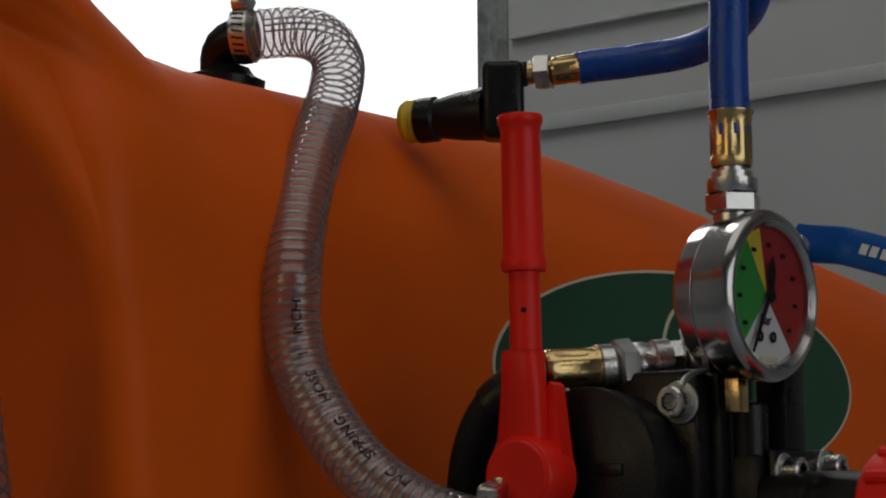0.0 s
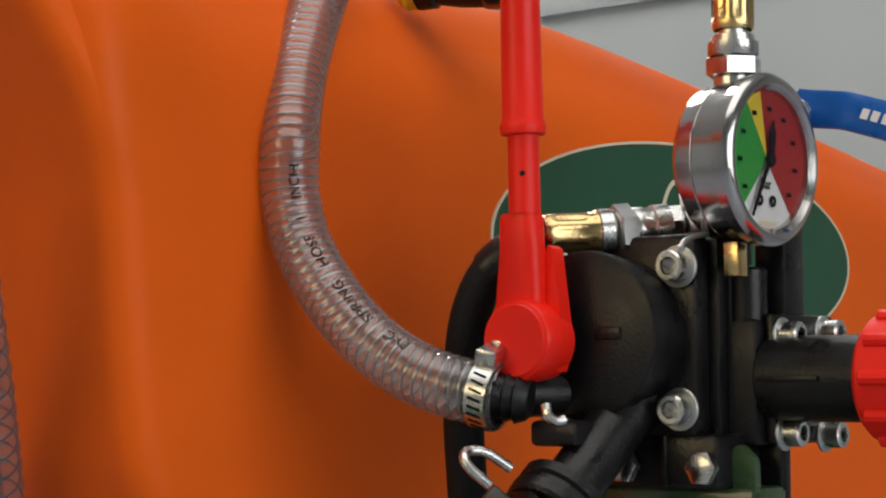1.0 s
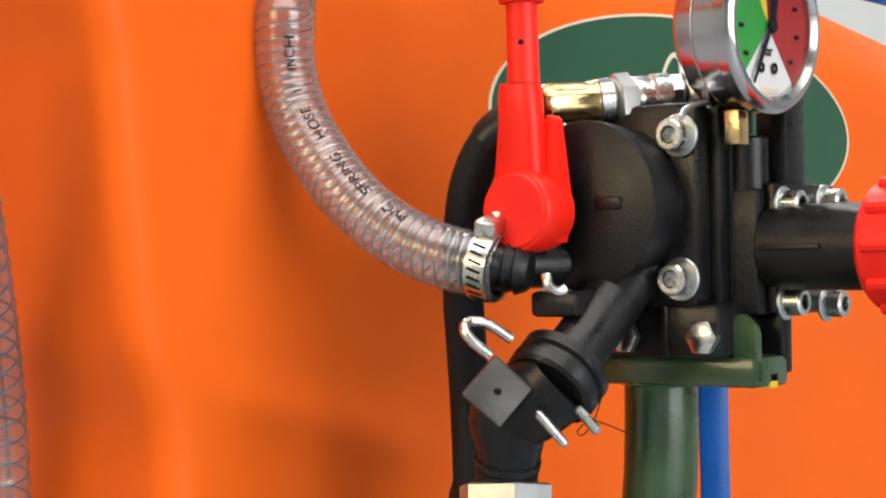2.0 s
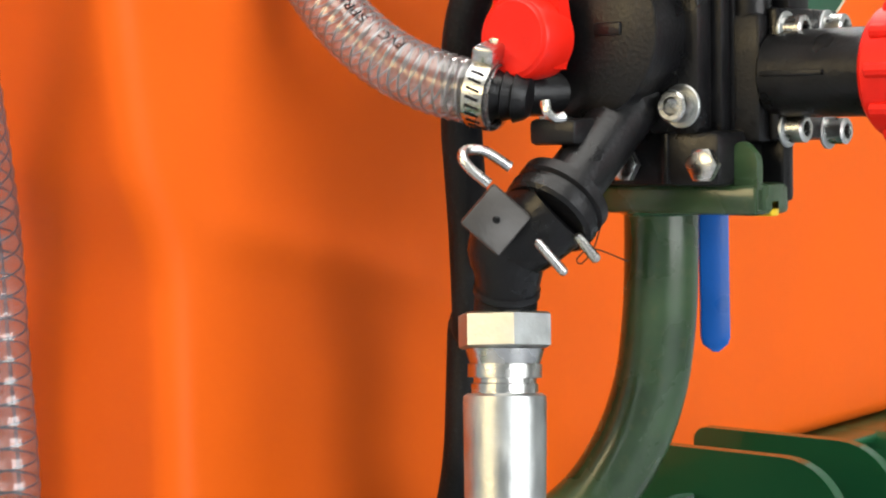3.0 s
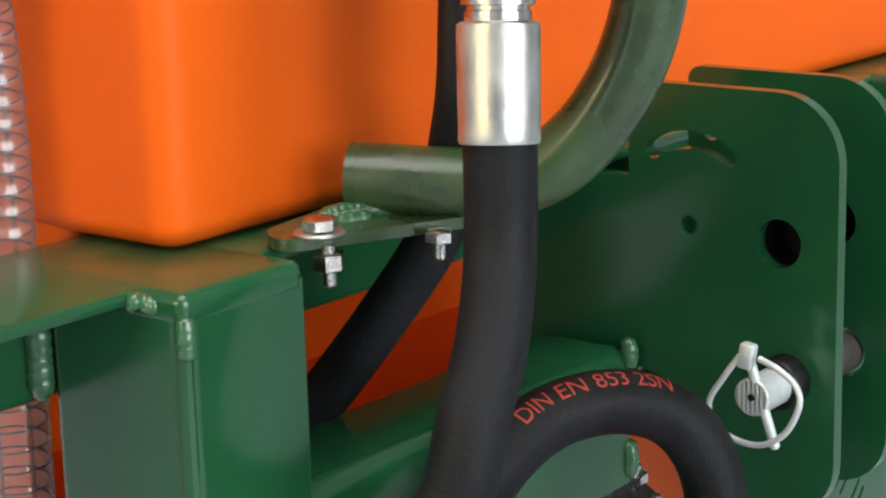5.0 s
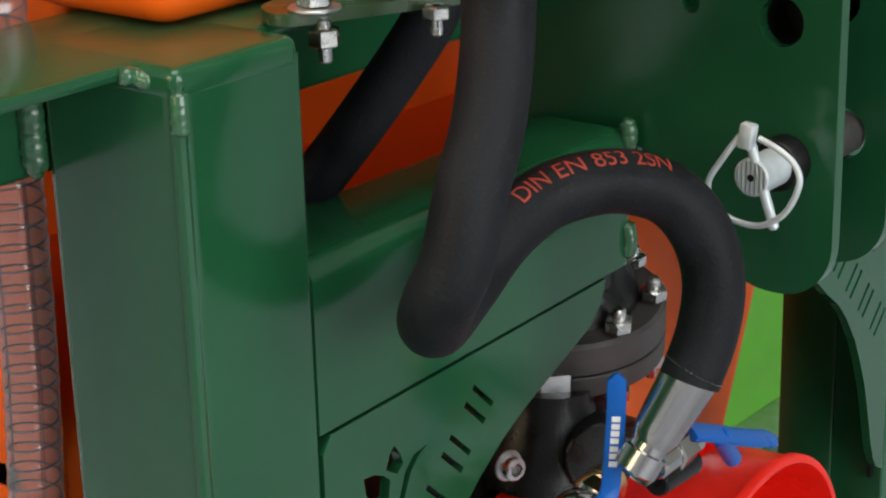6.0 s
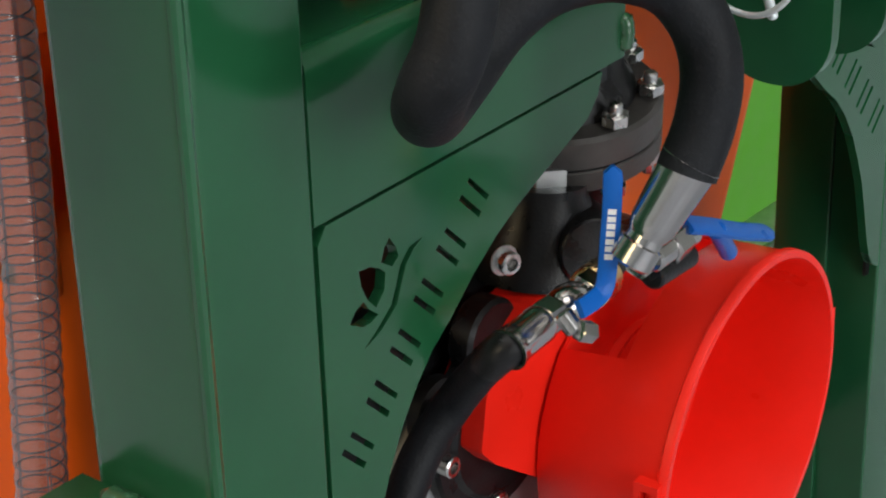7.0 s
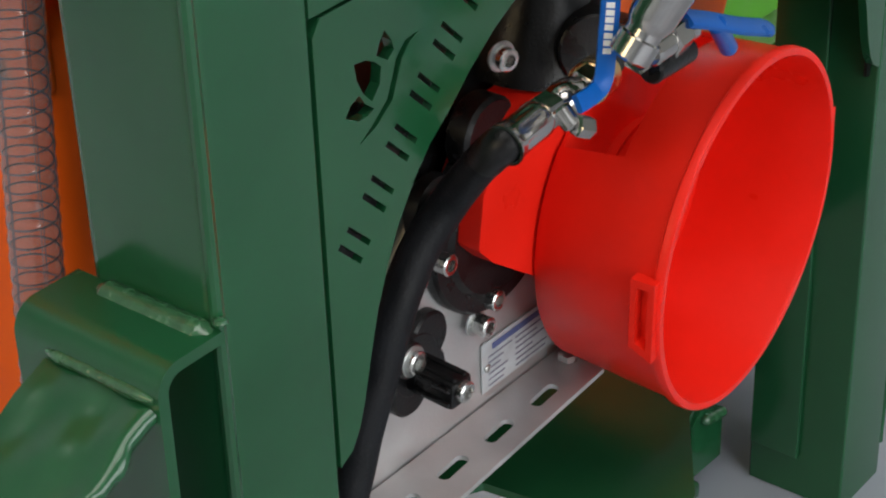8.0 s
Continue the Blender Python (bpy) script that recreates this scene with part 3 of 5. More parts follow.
# ---------------- hitch plates, pin ----------------
def hitch_plate(x, name="hitch_plate"):
    ob = thing(name, "thick dark green hitch plate with slot and round holes", "plate", (x, 0, 0.5), group="hitch plates")
    # an arched slot with round ends
    arch = lambda t, r: (0.0173 + r * math.cos(radians(t)), 0.6842 + r * math.sin(radians(t)))
    ends = [Vector(arch(t, 0.0510)) for t in (125, 55)]
    slot = [arch(t, 0.0571) for t in range(55, 126, 7)]
    slot += [tuple(ends[0] + Vector((math.cos(radians(125 + a)), math.sin(radians(125 + a)))) * 0.0061) for a in range(20, 161, 20)]
    slot += [arch(t, 0.0449) for t in range(125, 54, -7)]
    slot += [tuple(ends[1] + Vector((math.cos(radians(55 + a)), math.sin(radians(55 + a)))) * 0.0061) for a in range(-160, -19, 20)]
    outer = rounded([(0.066, 0.772, 0.010), (-0.092, 0.772, 0.045), (-0.092, 0.488, 0.044), (-0.012, 0.488, 0.044), (0.008, 0.560, 0.02), (0.0585, 0.572, 0), (0.0590, 0.568, 0), (0.176, 0.568, 0), (0.176, 0.706, 0), (0.066, 0.706, 0)], 9)
    holes = [slot, circle(-0.0496, 0.6728, 0.0163), circle(0.0180, 0.6772, 0.0066, 20), circle(-0.0565, 0.5815, 0.0178)]
    part("plate", sheet(outer, holes, 0.010, lambda u, v, w: (x + w, u, v), 0.0012), GREEN, ob)
    # no real bush: a black cup that gives the hole its shade
    part("boss", lathe((x + 0.0102, -0.0496, 0.6728), (1, 0, 0), [(0, 0.0166), (0, 0.0195), (0.028, 0.0195), (0.028, 0), (0.026, 0), (0.026, 0.0166), (0, 0.0166)], 32), BLACK, ob, "black blind cup added behind the hole to darken it")
    return ob


hitch_plate(0.278)
hitch_plate(0.355)


def hitch_pin():
    c = vec(0, -0.0565, 0.5815)
    ob = thing("hitch_pin", "zinc-plated hitch pin held by a ring clip", "pin", tuple(c + vec(0.25, 0, 0)))
    part("shank", rod(c + vec(0.232, 0, 0), c + vec(0.300, 0, 0), 0.0127, 32, 0.0012), PALE_ZINC, ob, "pale zinc pin end with turning marks")
    for i in range(7):
        y = -0.0096 + 0.0032 * i
        h = math.sqrt(0.0112 ** 2 - y * y)
        part("turning_mark", box((c.x + 0.2316, c.y + y - 0.0005, c.z - h), (c.x + 0.2322, c.y + y + 0.0005, c.z + h), 0), DULL, ob, smooth=False)
    part("centre_hole", rod(c + vec(0.2312, 0, 0), c + vec(0.236, 0, 0), 0.0024, 14, 0.0002), INK, ob)
    part("bush", lathe(c + vec(0.262, 0, 0), (1, 0, 0), [(0, 0.0128), (0, 0.0162), (0.002, 0.0175), (0.017, 0.0175), (0.017, 0.0128)], 36), BLACK, ob, "dark steel bush round the pin")
    part("pin_body", rod(c + vec(0.2885, 0, 0), c + vec(0.362, 0, 0), 0.0150, 32, 0.002), GREY_CAST, ob, "dull grey pin body behind the plate")
    part("clip_pin", rod(c + vec(0.235, 0.003, 0.024), c + vec(0.235, -0.0165, -0.0325), 0.0034, 16), PALE_ZINC, ob)
    part("clip_head", box((-0.0045, -0.0050, -0.0085), (0.0045, 0.0050, 0.0085), 0.0018, m=Matrix.Translation(c + vec(0.232, 0.003, 0.0275)) @ Matrix.Rotation(radians(8), 4, "X")), PALE_ZINC, ob)
    loop = [(0.008, 0.0270), (0.018, 0.012), (0.0285, -0.0065), (0.0255, -0.0215), (0.011, -0.0300), (-0.0085, -0.0300), (-0.0265, -0.0180), (-0.0370, 0.0030), (-0.0325, 0.0150), (-0.020, 0.0228), (-0.006, 0.0275)]
    part("ring", tube(spline([c + vec(0.227 + 0.004 * abs(q) / 0.03, p, q) for p, q in loop], 0.002), 0.0021, 12), PALE_ZINC, ob)


hitch_pin()


# ---------------- the control valve ----------------
def control_valve():
    ob = thing("control_valve", "black plastic spray control valve with a red lever", "valve", (0.08, -0.06, 1.0))
    c = vec(0, -0.062, 1.040)
    # round housing, its bevelled cap facing the lever
    part("housing", lathe(c + vec(0.0375, 0, 0), (1, 0, 0), [(0, 0), (0, 0.0448), (0.0010, 0.0464), (0.003, 0.0468), (0.013, 0.0462), (0.0135, 0.0446), (0.040, 0.0440), (0.041, 0)], 72), BLACK, ob)
    part("cap_tab", box((0.0355, -0.087, 1.0375), (0.0385, -0.070, 1.0445), 0.001), BLACK, ob)
    for lo, hi, bev in (((0.070, -0.114, 0.984), (0.086, -0.010, 1.096), 0.004), ((0.0875, -0.118, 0.981), (0.0975, -0.008, 1.094), 0.002), ((0.099, -0.119, 0.978), (0.118, -0.010, 1.082), 0.003)):
        part("flange", box(lo, hi, bev), BLACK, ob)
    part("body_block", box((0.100, -0.134, 0.979), (0.185, -0.020, 1.049), 0.003), BLACK, ob)
    part("boss", rod((0.112, -0.122, 1.045), (0.112, -0.122, 1.078), 0.0115, 24), BLACK, ob)
    part("column", box((0.126, -0.138, 1.04), (0.150, -0.118, 1.105), 0.003), BLACK, ob)
    part("column", box((0.118, -0.139, 0.946), (0.130, -0.120, 0.985), 0.003), BLACK, ob)
    part("lower_block", box((0.072, -0.125, 0.956), (0.140, -0.035, 0.986), 0.004), BLACK, ob)
    part("rib", box((0.070, -0.094, 0.957), (0.0745, -0.090, 0.985), 0.001), BLACK, ob)
    for p in ((0.072, -0.1045, 1.0775), (0.072, -0.1045, 0.9995), (0.072, -0.0245, 1.0775), (0.072, -0.0245, 0.9995)):
        cap_screw("cap_screw", vec(*p) + vec(-0.004, 0, 0), (-1, 0, 0), 0.0088, 0.011, ob)
    for p in ((0.070, -0.068, 0.968), (0.070, -0.1185, 0.968)):
        hex_bolt("hex_bolt", p, (-1, 0, 0), 0.0098, 0.007, ob)
    # outlet pipe with its flange and red nut
    p = vec(0.118, -0.134, 1.016)
    part("pipe_flange", box((0.108, -0.1405, 0.980), (0.178, -0.1345, 1.052), 0.002), BLACK, ob)
    part("outlet_pipe", rod(p, p + vec(0, -0.115, 0), 0.0238, 40), BLACK, ob)
    part("rib", box((0.092, -0.175, 1.0145), (0.1185, -0.138, 1.0175), 0.0005), BLACK, ob)
    for q in ((0.118, 1.040), (0.165, 1.042), (0.119, 0.986), (0.166, 0.984)):
        cap_screw("cap_screw", (q[0], -0.1405, q[1]), (0, -1, 0), 0.0075, 0.012, ob)
    nut = lathe(p + vec(0, -0.064, 0), (0, -1, 0), [(0, 0.0240), (0, 0.031), (0.003, 0.0340), (0.03, 0.0340), (0.034, 0.030), (0.034, 0)], 48)
    nut = part("union_nut", nut, RED, ob, "red ribbed union nut")
    for k in range(10):
        t = 2 * math.pi * k / 10
        q = p + vec(math.cos(t) * 0.0340, -0.087, math.sin(t) * 0.0340)
        part("rib", rod(q + vec(0, 0.017, 0), q - vec(0, 0.008, 0), 0.0042, 10, 0.001), RED, nut)
    # inlet spigot to the clear hose
    part("hose_spigot", rod((0.050, -0.046, 1.008), (-0.002, -0.020, 1.0075), 0.0125, 28), BLACK, ob)
    part("spigot_foot", box((0.010, -0.075, 0.980), (0.060, -0.045, 0.994), 0.003), BLACK, ob)
    # the red lever
    hub = Vector((0.0000, -0.0430, 1.0371))
    part("lever_hub", lathe(hub + vec(0.026, 0, 0), (-1, 0, 0), [(0, 0), (0, 0.0215), (0.008, 0.0225), (0.0235, 0.0225), (0.0250, 0.0215), (0.0255, 0.0200), (0.0265, 0.0192), (0.0265, 0)], 48), RED, ob, "round red lever hub")
    low, top = Vector((0.0100, -0.0432, 1.1063)), Vector((0.0080, -0.0421, 1.2374))
    d = (top - low).normalized()
    bm = bmesh.new()
    rings = []
    for t, w, e, k in ((-0.052, 0.0155, 0.0085, 2.4), (-0.02, 0.0130, 0.0090, 2.6), (-0.004, 0.0120, 0.0095, 2.8), (0.0, 0.0112, 0.0088, 2.8), (0.0005, 0.006, 0.005, 2.2)):
        c0 = low + d * t + vec(0.001 if t > -0.03 else 0.003, 0.003 + 0.004 * smooth01(-0.02, -0.06, t), 0)
        rings.append([bm.verts.new(c0 + vec(e * math.copysign(abs(math.cos(q)) ** (2 / k), math.cos(q)), w * math.copysign(abs(math.sin(q)) ** (2 / k), math.sin(q)), 0)) for q in (2 * math.pi * i / 32 for i in range(32))])
    for u, v in zip(rings, rings[1:]):
        for i in range(32):
            bm.faces.new([u[i], u[(i + 1) % 32], v[(i + 1) % 32], v[i]])
    bm.faces.new(rings[0])
    bm.faces.new(rings[-1])
    part("lever_arm", bm, RED, ob)
    hy, hz = hub.y, hub.z
    part("lever_fin", sheet([(hy - 0.011, hz + 0.052), (hy - 0.014, hz + 0.050), (hy - 0.0210, hz - 0.002), (hy - 0.016, hz - 0.017), (hy, hz - 0.012), (hy, hz + 0.03)], [], 0.010, lambda u, v, w: (0.016 + w, u, v), 0.002), RED, ob)
    part("lever_shaft", lathe(low, d, [(0, 0.0088), (0.047, 0.0086), (0.049, 0)], 28), RED, ob)
    hole = Vector((0.0024, -0.0474, 1.1277))
    part("lever_hole", rod(hole + vec(0.002, 0.0013, 0), hole + vec(-0.0002, -0.0001, 0), 0.0017, 12, 0.0002), INK, ob)
    part("lever_grip", lathe(low + d * 0.043, d, [(0, 0.009), (0.0005, 0.0122), (0.004, 0.0130), (0.007, 0.0122), (0.009, 0.0115), (0.045, 0.0112), (0.077, 0.0110), (0.0815, 0.0116), (0.083, 0.0126), (0.086, 0.0128), (0.0875, 0.0120), (0.0875, 0)], 36), RED, ob, "red lever grip with collars")
    part("hook", tube(spline([(-0.0229, -0.0801, 1.0028), (-0.0239, -0.0821, 0.9979), (-0.0214, -0.0853, 0.9943), (-0.0170, -0.0875, 0.9951)], 0.002), 0.0028, 10), ZINC, ob)
    # line to the pressure gauge
    part("brass_tab", box((0.0775, -0.1365, 1.0715), (0.0885, -0.1270, 1.0905), 0.0012), BRASS, ob, "bright brass plug")
    part("yellow_plug", box((0.103, -0.139, 0.939), (0.112, -0.127, 0.948), 0.001), YELLOW, ob)


control_valve()


def pressure_gauge():
    c, n = vec(0.0915, -0.1480, 1.1352), vec(-0.045, -1, -0.02).normalized()
    ob = thing("pressure_gauge", "steel pressure gauge with a red, yellow and green dial", "gauge", tuple(c))
    a, b, d = basis(n)
    rad = 0.0456
    part("case", lathe(c - n * 0.0355, n, [(0, 0), (0, rad - 0.006), (0.004, rad - 0.0025), (0.014, rad - 0.0015), (0.0145, rad - 0.0022), (0.0155, rad - 0.0012), (0.030, rad - 0.0010), (0.031, rad)], 72), STEEL, ob)
    part("bezel", lathe(c - n * 0.006, n, [(0, rad - 0.001), (0.0005, rad + 0.0015), (0.007, rad + 0.002), (0.0095, rad + 0.0005), (0.0115, rad - 0.0025), (0.0115, rad - 0.0045), (0.0085, rad - 0.0075), (0.004, rad - 0.0080)], 72), STEEL, ob, "bright rolled bezel")
    side = vec(0, 0, 1).cross(n).normalized()
    up = n.cross(side).normalized()
    face = lambda u, v, w: c + side * u + up * v + n * (w + 0.0)
    dial = part("dial", sheet(circle(0, 0, rad - 0.0070, 64), [], 0.001, lambda u, v, w: face(u, v, w - 0.002)), WHITE, ob, "white dial with coloured sectors")
    r0 = rad - 0.0078

    def sector(a0, a1, material, lift):
        pts = [(0, 0)] + [(r0 * math.cos(radians(t)), r0 * math.sin(radians(t))) for t in np.linspace(a0, a1, 24)]
        part("sector", sheet(pts, [], 0.0003, lambda u, v, w: face(u, v, w - 0.0007 + lift)), material, dial)

    sector(-50, 101, GAUGE_RED, 0)
    sector(101, 124, GAUGE_YELLOW, 0)
    sector(124, 228, GAUGE_GREEN, 0)
    for k, t in enumerate(np.linspace(-40, 215, 9)):
        m = Matrix.Translation(face(0.74 * r0 * math.cos(radians(t)), 0.74 * r0 * math.sin(radians(t)), 0.0)) @ Matrix((side, up, n)).transposed().to_4x4()
        part("tick", box((-0.0022, -0.0012, 0), (0.0022, 0.0012, 0.0003), 0, m=m), INK, dial, smooth=False)
    turn = Matrix((side, up, n)).transposed().to_4x4()
    writing("bar", 0.0085, Matrix.Translation(face(-0.002, -0.0135, 0.0)) @ turn, INK, dial)
    for u in (-0.008, 0.005):
        part("dial_mark", sheet(circle(u, -0.0225, 0.0032, 20), [circle(u, -0.0225, 0.0012, 12)], 0.0003, lambda p, q, w: face(p, q, w)), INK, dial)
    part("dial_mark", sheet([(-0.008, -0.036), (0.009, -0.036), (0.009, -0.0335), (-0.008, -0.0335)], [], 0.0003, lambda p, q, w: face(p, q, w)), CREAM, dial)
    part("needle", sheet([(-0.0015, -0.004), (0.0015, -0.004), (0.0045, 0.014), (0.002, 0.022), (-0.001, 0.016)], [], 0.0006, lambda p, q, w: face(p, q, w + 0.002)), INK, ob)
    part("needle", sheet([(-0.0025, 0.001), (0.0, -0.002), (-0.017, -0.032), (-0.0185, -0.031)], [], 0.0006, lambda p, q, w: face(p, q, w + 0.0015)), INK, ob)
    part("hub", rod(face(0, 0, 0.001), face(0, 0, 0.0035), 0.0035, 20, 0.0004), INK, ob)
    glass = part("glass", sheet(circle(0, 0, rad - 0.0075, 48), [], 0.0008, lambda u, v, w: face(u, v, w + 0.0045)), GLASS, ob, "clear gauge glass")
    glass.visible_shadow = False
    part("stem", rod(c - n * 0.022 + vec(0, 0, -rad + 0.002), c - n * 0.022 + vec(0, 0, -rad - 0.012), 0.009, 20), BLACK, ob)


pressure_gauge()


def gauge_line():
    """Hex union over the gauge, crimped ferrule and the blue hose that rises from it."""
    base = vec(0.0895, -0.1285, 1.176)
    ob = thing("gauge_hose", "blue pressure hose with a crimped ferrule over the gauge", "hose", tuple(base))
    z = vec(0, 0, 1)
    part("union_neck", rod(base, base + z * 0.009, 0.0110, 24), ZINC, ob)
    part("union_nut", hexagon(base + z * 0.006, base + z * 0.0175, 0.0158, 12), ZINC, ob)
    part("union_collar", lathe(base + z * 0.0175, z, [(0, 0), (0, 0.0135), (0.001, 0.0142), (0.008, 0.0142), (0.0085, 0.0115), (0.012, 0.0115), (0.0125, 0.0085), (0.016, 0.0085), (0.016, 0)], 36), ZINC, ob)
    ferrule(ob, base + z * 0.0325, base + z * 0.064, 0.0122)
    line = spline([base + z * 0.05, base + vec(-0.001, 0, 0.09), base + vec(-0.001, -0.001, 0.13), base + vec(0.004, 0.004, 0.17), base + vec(0.018, 0.012, 0.205), base + vec(0.040, 0.022, 0.222), base + vec(0.066, 0.032, 0.215), base + vec(0.085, 0.042, 0.190), (0.1839, -0.0921, 1.3360), (0.2116, -0.0592, 1.3207), (0.2212, -0.0216, 1.3140), (0.2110, 0.0157, 1.3109), (0.1966, 0.0419, 1.3085), (0.1920, 0.0478, 1.3074)], 0.005)
    part("blue_tube", tube(line, 0.0110, 24), BLUE_HOSE, ob, "glossy blue braided tube")
    p, q = Vector((0.1966, 0.0419, 1.3085)), Vector((0.1863, 0.0631, 1.3064))
    ferrule(ob, q, p, 0.0098)
    e = Vector((0.1791, 0.0801, 1.3061))
    part("union_nut", hexagon(q.lerp(e, 0.0), q.lerp(e, 0.65), 0.0125, 8), ZINC, ob)
    part("brass_stub", rod(q.lerp(e, 0.5), e + (e - q) * 0.4, 0.0075, 20), BRASS, ob)


def ferrule(ob, p, q, r, material=None):
    """A crimped yellow-zinc ferrule with long flutes."""
    p, q = Vector(p), Vector(q)
    n = (q - p).length
    bm = bmesh.new()
    a, b, d = basis(q - p)
    seg, rings = 48, []
    for s, k, flute in ((0, 0.90, 0), (0.06, 0.96, 0), (0.16, 0.97, 0.0), (0.24, 0.97, 0.10), (0.72, 0.97, 0.10), (0.80, 0.97, 0), (0.93, 1.0, 0), (0.97, 1.07, 0), (1.0, 1.07, 0), (1.0, 0.9, 0)):
        ring = []
        for i in range(seg):
            t = 2 * math.pi * i / seg
            cut = flute * max(0, math.cos(8 * t)) ** 0.6 if math.cos(8 * t) > 0 else 0
            ring.append(bm.verts.new(p + d * (s * n) + (a * math.cos(t) + b * math.sin(t)) * r * (k - cut)))
        rings.append(ring)
    for u, v in zip(rings, rings[1:]):
        for i in range(seg):
            bm.faces.new([u[i], u[(i + 1) % seg], v[(i + 1) % seg], v[i]])
    return part("ferrule", bm, material or BRASS, ob, "crimped yellow-zinc ferrule")


gauge_line()


def tank_inlet():
    """Black injector body on the tank top with a yellow seal."""
    ob = thing("tank_inlet", "black plastic inlet fitting with yellow seal on the tank", "fitting", (0.1727, 0.1088, 1.2824))
    p, q = Vector((0.1562, 0.1523, 1.2800)), Vector((0.1700, 0.1040, 1.2810))
    d = (q - p).normalized()
    part("seal", lathe(p - d * 0.012, d, [(0, 0.010), (0, 0.0130), (0.004, 0.0150), (0.008, 0.0135), (0.009, 0.0150), (0.013, 0.0135), (0.013, 0)], 36), YELLOW, ob, "yellow rubber seal ring")
    part("nozzle", lathe(p, d, [(0, 0), (0, 0.0155), (0.012, 0.0155), (0.014, 0.0135), (0.03, 0.0165), (0.046, 0.0180), (0.050, 0.0180), (0.05, 0)], 36), BLACK, ob)
    u = Vector((0.1709, 0.0931, 1.2916))
    part("body", box((-0.014, -0.014, -0.030), (0.014, 0.014, 0.022), 0.005, 3, m=Matrix.Translation(u) @ Matrix.Rotation(radians(38), 4, "Z")), BLACK, ob)
    part("arm", rod(u + vec(0, 0, 0.014), Vector((0.1787, 0.0775, 1.3056)), 0.0085, 20), BLACK, ob)


tank_inlet()


# ---------------- clear hoses ----------------
def clear_hose(line, r, name="clear_hose", label="clear PVC spring hose with a steel wire coil", pitch=0.0066, wire=None):
    ob = thing(name, label, "hose", tuple(line[0]))
    fine = spline(line[::2] + line[-1:], 0.0015)
    length = sum((q - p).length for p, q in zip(fine, fine[1:]))
    part("skin", tube(fine, lambda s: r * (1 + 0.026 * math.cos(2 * math.pi * s * length / pitch)), 26, caps=False), PVC, ob, sharp=80)
    part("wire_coil", coil(line, r - 0.0014, 0.0007, pitch), wire or WIRE, ob, "steel wire coil")
    return ob


def hose_clamp(place, axis, r, screw, parent):
    """A perforated steel band with its worm screw housing."""
    place, d = Vector(place), Vector(axis).normalized()
    part("clamp_band", lathe(place - d * 0.006, d, [(0, r), (0, r + 0.0012), (0.012, r + 0.0012), (0.012, r)], 40), ZINC, parent, "bright steel clamp band")
    s = Vector(screw)
    s = (s - d * s.dot(d)).normalized()
    for k in range(11):
        w = Matrix.Rotation(radians(40 + 14 * k), 3, d) @ s
        m = Matrix.Translation(place + w * (r + 0.0013)) @ Matrix((d, d.cross(w), w)).transposed().to_4x4() @ Matrix.Rotation(radians(12), 4, "Z")
        part("band_slot", box((-0.004, -0.0007, -0.0003), (0.004, 0.0007, 0.0002), 0, m=m), INK, parent, smooth=False)
    m = Matrix.Translation(place + s * (r + 0.004)) @ Matrix((d, d.cross(s), s)).transposed().to_4x4()
    part("clamp_housing", box((-0.0065, -0.010, -0.004), (0.0065, 0.008, 0.005), 0.002, m=m), ZINC, parent)
    t = d.cross(s)
    cap = place + s * (r + 0.0055)
    part("clamp_screw", hexagon(cap - t * 0.017, cap - t * 0.008, 0.0058, 0, 0.001), ZINC, parent)


HOSE = spline([(0.0789, 0.2533, 1.3397), (0.0864, 0.2391, 1.3404), (0.0970, 0.2147, 1.3405), (0.0988, 0.1903, 1.3320), (0.0959, 0.1734, 1.3136), (0.0781, 0.1612, 1.2844), (0.0491, 0.1479, 1.2490), (0.0209, 0.1341, 1.2117), (-0.0012, 0.1207, 1.1752), (-0.0107, 0.1134, 1.1501), (-0.0101, 0.1138, 1.1268), (-0.0115, 0.1038, 1.0979), (-0.0149, 0.0819, 1.0702), (-0.0168, 0.0547, 1.0446), (-0.0131, 0.0278, 1.0256), (-0.0094, 0.0004, 1.0142), (-0.0042, -0.0183, 1.0095), (-0.0005, -0.0350, 1.0067), (0.0080, -0.0430, 1.0062)], 0.006)


def suction_hose():
    ob = clear_hose(HOSE[:-2], 0.0176, "clear_hose", "clear PVC spring hose curving from tank to valve")
    # red and blue tracer lines inside the upper bend
    fr = frames(HOSE[:26])
    for turn, material in ((200, BLUE_INK), (215, RED_INK), (230, BLUE_INK)):
        part("tracer", tube([p + (a * math.cos(radians(turn)) + b * math.sin(radians(turn))) * 0.0168 for p, a, b, d in fr[2:]], 0.0007, 5), material, ob)
    end, back = HOSE[-4], HOSE[-6]
    hose_clamp(end, end - back, 0.0180, (-0.25, -0.1, 1), ob)
    tip = (HOSE[-1] - HOSE[-7]).normalized()
    prof = [(0, 0), (0, 0.0118)]
    for k in range(6):
        prof += [(0.006 * k + 0.001, 0.0143), (0.006 * k + 0.006, 0.0122)]
    part("spigot", lathe(HOSE[-6], tip, prof + [(0.038, 0.0105), (0.040, 0)], 32), BLACK, ob, "black ribbed hose tail inside the hose")
    start = HOSE[1]
    hose_clamp(start, HOSE[3] - HOSE[0], 0.0180, (-0.1, -0.2, 1), ob)
    return ob


